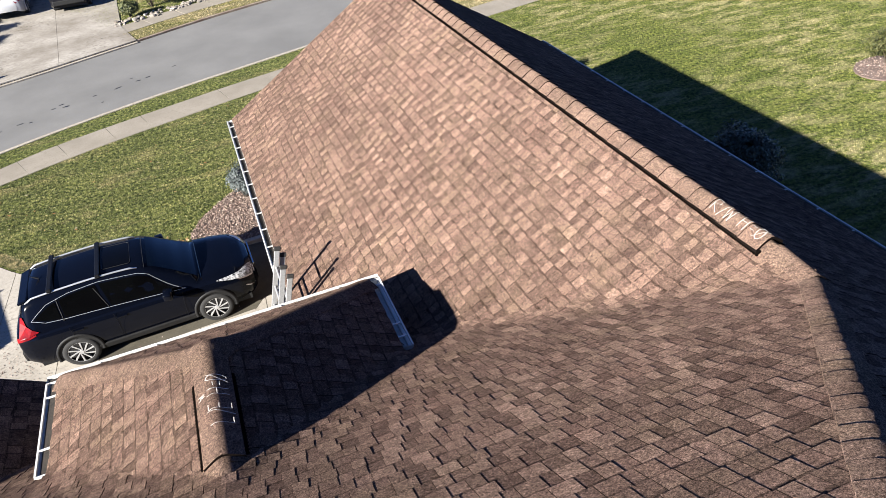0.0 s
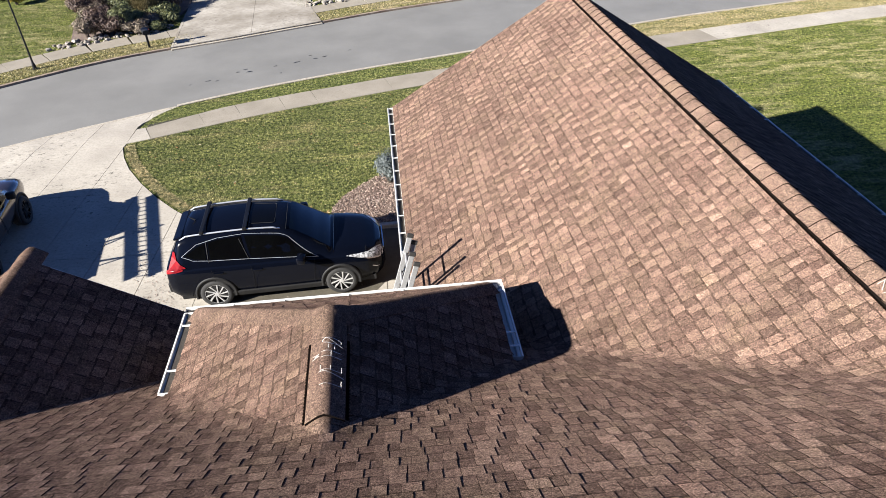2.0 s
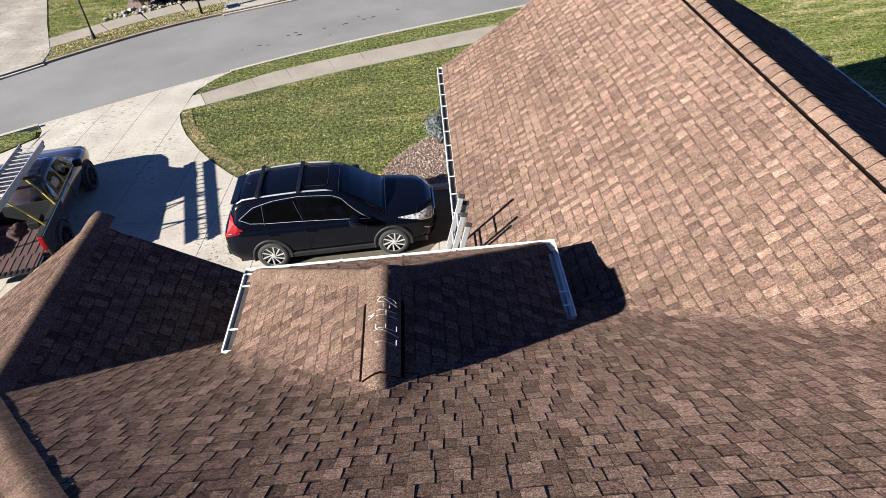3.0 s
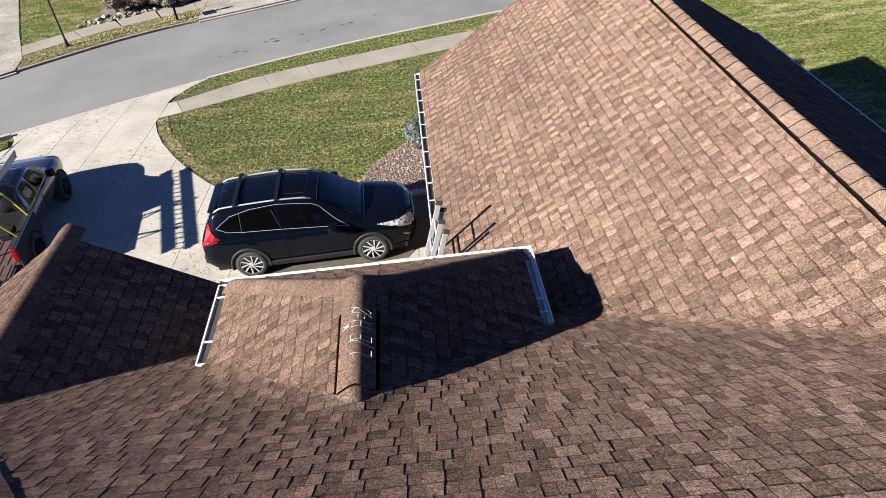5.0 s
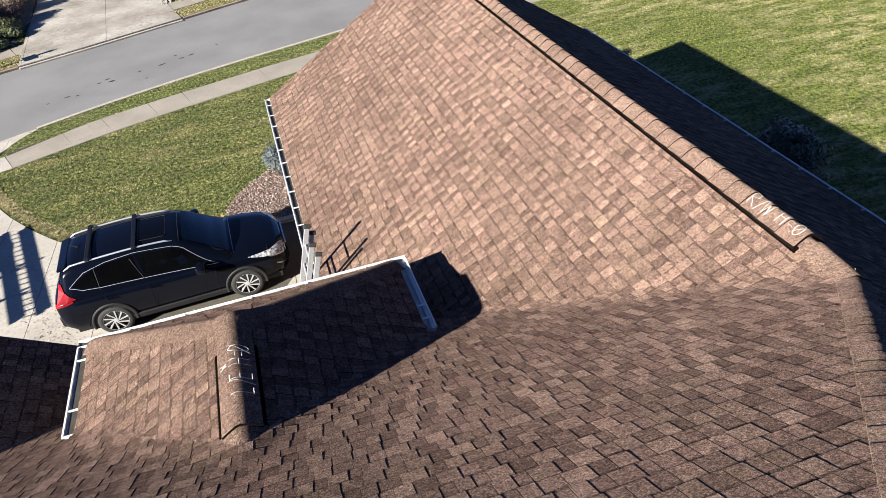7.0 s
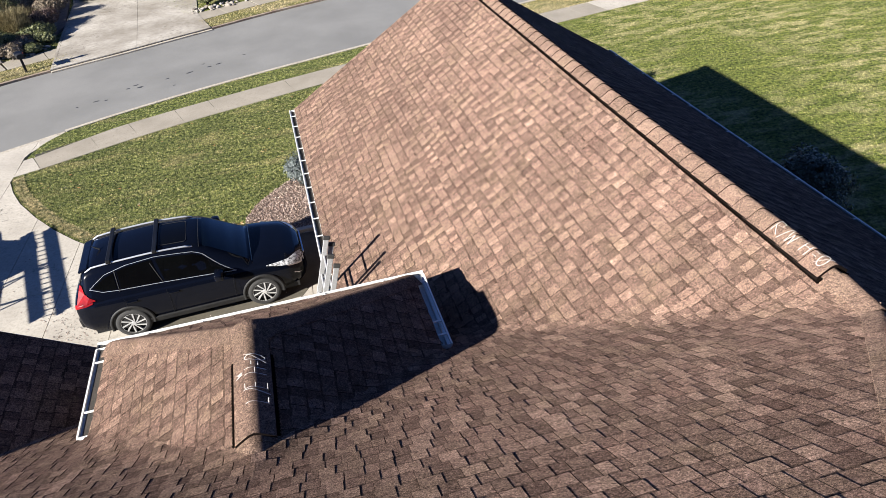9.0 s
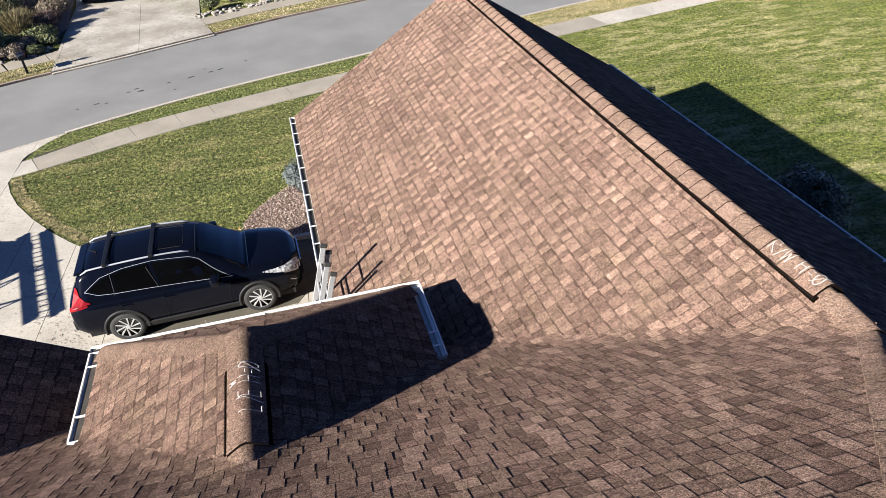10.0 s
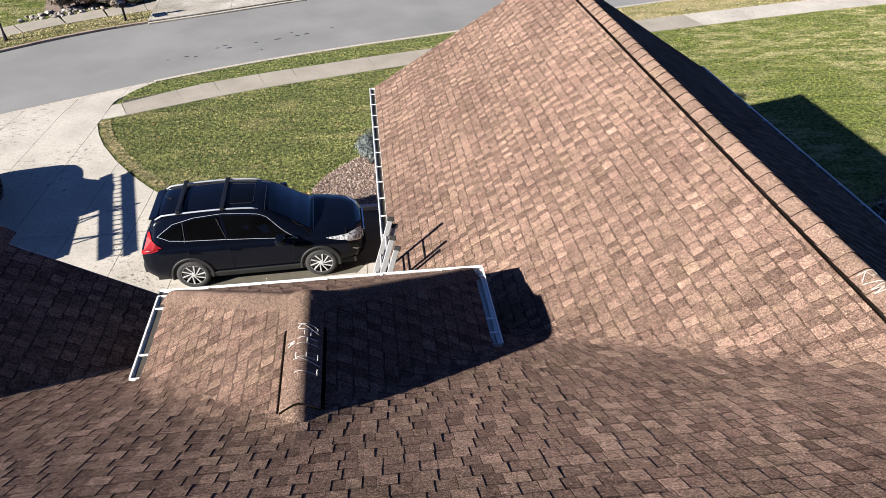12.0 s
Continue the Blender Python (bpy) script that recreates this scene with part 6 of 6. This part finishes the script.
# ---- plants ----
def shrub(name, label, at, rx, ry, rz, leaf, count, size, seed, lobes=7, gap=0.25, upright=False):
    """A shrub: forked stems inside a crown of many small leaves, gathered in clumps with gaps."""
    r = random.Random(seed)
    sh = thing(name, label, "shrub", at=Matrix.Translation(at))
    stems = bmesh.new()
    centres = []
    for k in range(lobes):
        a, q = 2 * math.pi * k / lobes + r.uniform(-0.3, 0.3), r.uniform(0.15, 0.62)
        c = Vector((rx * q * math.cos(a), ry * q * math.sin(a), rz * r.uniform(0.75, 1.25)))
        centres.append((c, r.uniform(0.42, 0.62)))
        add_tube(stems, [(0.05 * math.cos(a), 0.05 * math.sin(a), 0), c * 0.5 + Vector((0, 0, 0.05)), c], [0.025, 0.016, 0.008], 5)
    centres.append((Vector((0, 0, rz * 1.15)), 0.66))
    part("stems", stems, M_BARK, sh, "brown forked stems")
    v, f = [], []
    for _ in range(count):
        c, q = r.choice(centres)
        d = Vector((r.gauss(0, 1), r.gauss(0, 1), r.gauss(0, 1))).normalized()
        n0 = noise.noise(Vector((d * 2.2 + c * 3)))
        if n0 < -gap * 1.4 and r.random() < 0.7:
            continue
        rad = q * (1.0 + 0.35 * n0) * (r.uniform(0.0, 1.0) ** 0.28)
        p = c + Vector((d.x * rx * rad, d.y * ry * rad, d.z * rz * rad))
        if p.z < 0.02:
            p.z = r.uniform(0.02, 0.15)
        out = (d + Vector((r.uniform(-0.7, 0.7), r.uniform(-0.7, 0.7), r.uniform(-0.3, 0.8)))).normalized()
        s1 = out.cross(Vector((r.uniform(-1, 1), r.uniform(-1, 1), r.uniform(-1, 1)))).normalized()
        s2 = out.cross(s1)
        if upright:
            s1 = (Vector((d.x * 0.5, d.y * 0.5, 1.0)) + Vector((r.uniform(-0.3, 0.3), r.uniform(-0.3, 0.3), 0))).normalized()
            s2 = s1.cross(Vector((r.uniform(-1, 1), r.uniform(-1, 1), 0.1))).normalized()
        l_, w_ = r.uniform(*size), r.uniform(*size) * (0.12 if upright else 0.5)
        l_ *= 2.5 if upright else 1.0
        b = len(v)
        v += [p - s1 * l_, p + s2 * w_, p + s1 * l_ + out * (0.2 * l_), p - s2 * w_]
        f.append((b, b + 1, b + 2, b + 3))
    obj_from("crown", v, f, leaf, sh, "leafy crown")
    return sh


shrub("evergreen_shrub", "large dark glossy evergreen shrub in the house's shade", (6.95, 7.4, -0.01), 0.85, 1.25, 0.74, M_EVERGREEN, 12000, (0.03, 0.055), 21)
shrub("corner_shrub", "upright dark shrub on the lawn near the house corner", (5.9, 14.8, -0.01), 0.36, 0.36, 0.7, M_EVERGREEN, 4000, (0.03, 0.05), 24)
shrub("boxwood", "yellow-green clipped shrub in a round bed", (15.25, 10.5, 0.02), 0.75, 0.75, 0.62, M_BOXWOOD, 6000, (0.025, 0.045), 22)
shrub("dwarf_spruce", "blue-grey dwarf spruce in the mulch bed", (-3.95, 12.85, 0.03), 0.42, 0.62, 0.55, M_SPRUCE, 4500, (0.02, 0.05), 23, lobes=9, gap=0.1)

# ---- across the street ----


def far_band(name, s0, s1, d0, d1, z, material, label, category):
    line = at_arc(far_kerb, np.linspace(s0, s1, max(4, int((s1 - s0) / 0.8))))
    v, f = ribbon(offset_line(line, d1), offset_line(line, d0), LOW - 0.02, z)
    return tagged(obj_from(name, v, f, material), label, category, kind="structure")


def far_poly(s0, s1, d0, d1):
    line = at_arc(far_kerb, np.linspace(s0, s1, max(4, int((s1 - s0) / 0.8))))
    return [tuple(p) for p in offset_line(line, d0)] + [tuple(p) for p in offset_line(line, d1)[::-1]]


S_END = arc_near(far_kerb, 55)
for s0, s1, nm in ((S_G1, S_F0 + 1.05, "middle"), (S_F1, S_END, "east")):
    far_band("verge_far_" + nm, s0, s1, 0.165, 1.5, -0.012, M_TURF_STRAW, "dry grass verge across the street", "lawn")
    tufts("grass", far_poly(s0, min(s1, s0 + 14), 0.18, 1.49), 30000, M_BLADE_STRAW, "dry straw-coloured verge grass", 31, (0.03, 0.08))
    base = tagged(new("pavement_far_" + nm), "pale concrete footpath across the street", "pavement", kind="structure")
    s = s0
    while s < min(s1, s0 + 40):
        line = at_arc(far_kerb, np.linspace(s + 0.004, min(s + 1.5, s1) - 0.004, 4))
        v, f = ribbon(offset_line(line, 2.75), offset_line(line, 1.5), LOW - 0.05, 0.006 + 0.004 * math.sin(s))
        obj_from("slab", v, f, M_CONC_OLD, base)
        s += 1.5
    tufts("grass", far_poly(s0, min(s1, s0 + 9), 2.8, 12), 60000, M_BLADE_DRY, "grass of a yard across the street", 33, (0.03, 0.07))
    far_band("yard_far_" + nm, s0, s1, 2.76, 30, -0.02, M_TURF_DRY, "green yard across the street", "lawn")

far_drive = [tuple(p) for p in at_arc(far_kerb, np.linspace(S_F0, S_F1, 6))] + [(-7.14, 31.29), (-7.34, 35.32), (-7.71, 45.23), (-15.18, 45.28), (-13.6, 36.60), (-13.10, 29.75), (-12.83, 27.10)]
fd = tagged(part("driveway_far", prism(far_drive, LOW - 0.05, -0.02), M_JOINT, None), "grey weathered concrete driveway across the street", "driveway", kind="structure")
paving(fd, far_drive, 1.66, 6.0, 3.2, -9.6, 28.0, M_CONC_GREY, -0.05, 0.018)
far_drive2 = [tuple(p) for p in at_arc(far_kerb, np.linspace(S_G0, S_G1, 6))] + [(-19.08, 23.45), (-20.61, 26.76), (-23.54, 33.52), (-28.59, 31.60), (-25.23, 24.84)]
fd2 = tagged(part("driveway_far_west", prism(far_drive2, LOW - 0.05, -0.02), M_JOINT, None), "pale concrete driveway of a neighbour", "driveway", kind="structure")
paving(fd2, far_drive2, 1.1, 5.0, 3.2, -22, 21, M_CONC_GREY, -0.05, 0.012)

# stone edging of the planted bank
def stones(name, pts, seed, label):
    r = random.Random(seed)
    top = thing(name, label, "stones", kind="")
    line = curve_through(pts, 0.3)
    total = arc_of(line)[-1]
    s_ = 0.0
    while s_ < total:
        p = at_arc(line, np.array([s_]))[0]
        for _ in range(3):
            bm = bmesh.new()
            q = r.choice((0.045, 0.055, 0.07, 0.085, 0.11)) * r.uniform(0.8, 1.15)
            bmesh.ops.create_icosphere(bm, subdivisions=2, radius=1.0)
            ph = Vector((r.uniform(0, 50), r.uniform(0, 50), 0))
            for vt in bm.verts:
                k = 1 + 0.55 * noise.noise(vt.co * 1.1 + ph)
                vt.co = Vector((vt.co.x * q * 1.25 * k, vt.co.y * q * k, vt.co.z * q * 0.75 * k))
            me = part("stone", bm, M_STONE, top)
            me.matrix_local = pose(p[0] + r.uniform(-0.4, 0.4), p[1] + r.uniform(-0.4, 0.4), q * 0.4, 0, 0, r.uniform(0, 360))
        s_ += r.uniform(0.11, 0.2)
    return top


m_, nt_, b_ = base_mat("field_stones", 0.9, 0.0, 0.3)
nt_.links.new(blend(nt_, 0.4, ramp(nt_, piece_random(nt_, False), [(0.0, (0.0962, 0.0818, 0.0673)), (0.5, (0.1924, 0.1683, 0.1395)), (1.0, (0.2982, 0.2742, 0.2405))]), ramp(nt_, noise_tex(nt_, 14.0), [(0.3, (0.0722, 0.0577, 0.0481)), (0.7, (0.2646, 0.2405, 0.2068))])), b_.inputs["Base Color"])
M_STONE = m_
bank_w = offset_line(at_arc(far_kerb, np.linspace(arc_near(far_kerb, -16.1), S_F0 + 0.6, 12)), 3.15)
stones("stone_edging", [tuple(p) for p in bank_w], 41, "row of pale rounded stones edging a planted bank")
bank_e = offset_line(at_arc(far_kerb, np.linspace(S_F1 + 0.6, S_F1 + 8, 8)), 3.0)
stones("stone_edging", [tuple(p) for p in bank_e], 42, "row of pale rounded stones beside the driveway")
# planted bank
bank_poly = [tuple(p) for p in offset_line(at_arc(far_kerb, np.linspace(arc_near(far_kerb, -15.2), S_F0 - 0.3, 12)), 3.2)] + [(-13.29, 32.49), (-14.19, 39.28), (-19.11, 39.31), (-18.4, 31.2), (-17.4, 27.7)]
tagged(part("planted_bank", prism(bank_poly, LOW, 0.02), M_MULCH, None), "mulched bank of mixed shrubs", "flower bed", kind="structure")
rs = random.Random(77)
kinds = [(M_BARBERRY, "burgundy"), (M_TWIGGY, "brown bare-twigged"), (M_GOLD, "golden grassy"), (M_MIXGREEN, "green"), (M_EVERGREEN, "dark evergreen")]
for x, y, rr, hh, k in [(-16.7, 29.63, 0.75, 0.64, 1), (-17.56, 31.08, 0.9, 0.77, 0), (-15.7, 30.3, 0.7, 0.42, 3), (-14.99, 31.16, 0.9, 0.77, 2), (-14.0, 30.96, 0.8, 0.39, 3), (-14.08, 32.4, 0.8, 0.52, 0), (-15.25, 33.08, 0.8, 0.56, 2), (-16.54, 32.71, 1.0, 0.85, 2), (-17.61, 33.67, 1.1, 1.02, 0), (-14.24, 34.41, 0.88, 0.65, 1), (-15.81, 35.0, 1.2, 0.68, 1), (-17.37, 35.97, 1.2, 1.19, 3), (-14.6, 36.71, 0.88, 0.65, 2), (-16.36, 37.69, 1.3, 1.36, 1), (-17.93, 38.51, 1.3, 1.36, 0), (-13.62, 30.18, 0.5, 0.25, 3), (-16.11, 29.24, 0.55, 0.38, 3), (-15.11, 29.91, 0.6, 0.38, 3), (-17.1, 30.1, 0.7, 0.51, 3), (-16.8, 28.2, 0.6, 0.51, 1), (-15.7, 28.6, 0.65, 0.51, 0), (-14.7, 28.6, 0.7, 0.33, 1), (-13.9, 28.9, 0.5, 0.22, 3), (-16.3, 28.7, 0.8, 0.68, 0), (-15.4, 28.9, 0.8, 0.68, 3), (-14.5, 29.9, 0.6, 0.28, 1), (-15.9, 31.6, 0.9, 0.77, 3), (-16.9, 31.9, 0.9, 0.85, 1), (-16.4, 34.1, 1.1, 1.02, 3), (-14.9, 35.6, 0.8, 0.56, 0), (-18.3, 32.4, 0.9, 0.77, 1), (-18.6, 34.9, 1.2, 1.19, 3), (-15.5, 38.9, 1.3, 0.68, 3)]:
    mat_, word = kinds[k]
    shrub("bank_shrub", word + " shrub on the planted bank", (x, y, 0.0), rr, rr, hh, mat_, 6500, (0.03, 0.065), rs.randint(0, 9999), upright=(k == 2))
for x, y, rr, hh, k in [(-6.68, 32.63, 0.5, 0.45, 3), (-5.68, 33.87, 1.0, 1.0, 1), (-4.20, 34.53, 1.1, 1.2, 0), (-2.62, 35.29, 1.1, 1.1, 1), (-1.04, 35.85, 1.0, 1.0, 3), (-6.55, 35.89, 1.0, 1.1, 0)]:
    mat_, word = kinds[k]
    shrub("drive_shrub", word + " shrub beside the far driveway", (x, y, 0.0), rr, rr, hh, mat_, 4500, (0.03, 0.065), rs.randint(0, 9999))
for x, y, rr, hh in [(-24.0, 36.9, 1.3, 2.2), (-23.3, 37.6, 1.3, 2.2), (-22.6, 38.5, 1.3, 2.3), (-21.7, 39.5, 1.3, 2.4), (-20.6, 40.5, 1.4, 2.4)]:
    shrub("evergreen_tree", "tall dark evergreen behind the far lawn", (x, y, -0.85), rr + 0.2, rr + 0.2, hh, M_EVERGREEN, 9000, (0.05, 0.1), rs.randint(0, 9999))
shrub("yellow_shrub", "bright yellow autumn shrub on a far lawn", (-22.72, 35.25, 0.0), 0.45, 0.45, 0.4, M_YELLOW, 2200, (0.04, 0.07), 55)

# mailbox
mb = thing("mailbox", "dark post-mounted mailbox by the far kerb", "mailbox", at=pose(-13.66, 26.28, 0, 0, 0, 25) @ Matrix.Diagonal((1.15, 1.0, 0.66, 1)))
part("post", box((0.075, 0.075, 1.0), pose(0, 0, 0.5), 0.008), M_IRON, mb, "dark square post")
mbx = bmesh.new()
prof = [(-0.12, 0), (0.12, 0), (0.12, 0.16)] + [(0.12 * math.cos(q), 0.16 + 0.1 * math.sin(q)) for q in [math.pi * k / 8 for k in range(1, 8)]] + [(-0.12, 0.16)]
rows = [[mbx.verts.new((x, y, 0.95 + z)) for x, z in prof] for y in (-0.28, 0.28)]
for i in range(len(prof)):
    mbx.faces.new((rows[0][i], rows[0][(i + 1) % len(prof)], rows[1][(i + 1) % len(prof)], rows[1][i]))
mbx.faces.new(rows[0][::-1]), mbx.faces.new(rows[1])
bxo = part("mail_case", mbx, M_IRON, mb, "dark rounded mail case")
part("flag", box((0.012, 0.16, 0.05), pose(0.13, 0, 1.14)), M_STICKER, bxo, "small red flag")
part("brace", box((0.06, 0.4, 0.06), pose(0, 0, 0.92)), M_IRON, mb)
# lamp post
lp = thing("street_lamp", "slim black lamp post on the far verge", "street lamp", at=pose(-17.65, 24.41, 0) @ Matrix.Diagonal((0.62, 0.62, 0.72, 1)))
part("base", tube([(0, 0, -0.05), (0, 0, 0.25), (0, 0, 0.45)], [0.12, 0.1, 0.065], 12), M_IRON, lp, "flared black base")
part("pole", tube([(0, 0, 0.4), (0, 0, 2.2), (0, 0, 3.9)], [0.06, 0.05, 0.042], 12), M_IRON, lp, "slim black pole")
head_ = part("lantern", tube([(0, 0, 3.9), (0, 0, 4.05), (0, 0, 4.45), (0, 0, 4.6)], [0.06, 0.13, 0.17, 0.05], 8), M_CLEAR_LENS, lp, "glass lantern")
part("lantern_cap", tube([(0, 0, 4.48), (0, 0, 4.62), (0, 0, 4.72)], [0.21, 0.1, 0.02], 8), M_IRON, head_)

# planting at the foot of the garage wing
shrub("drive_shrub", "green shrub beside the garage wing", (-14.5, 8.9, 0.0), 0.4, 0.4, 0.35, M_MIXGREEN, 1500, (0.03, 0.06), 61)
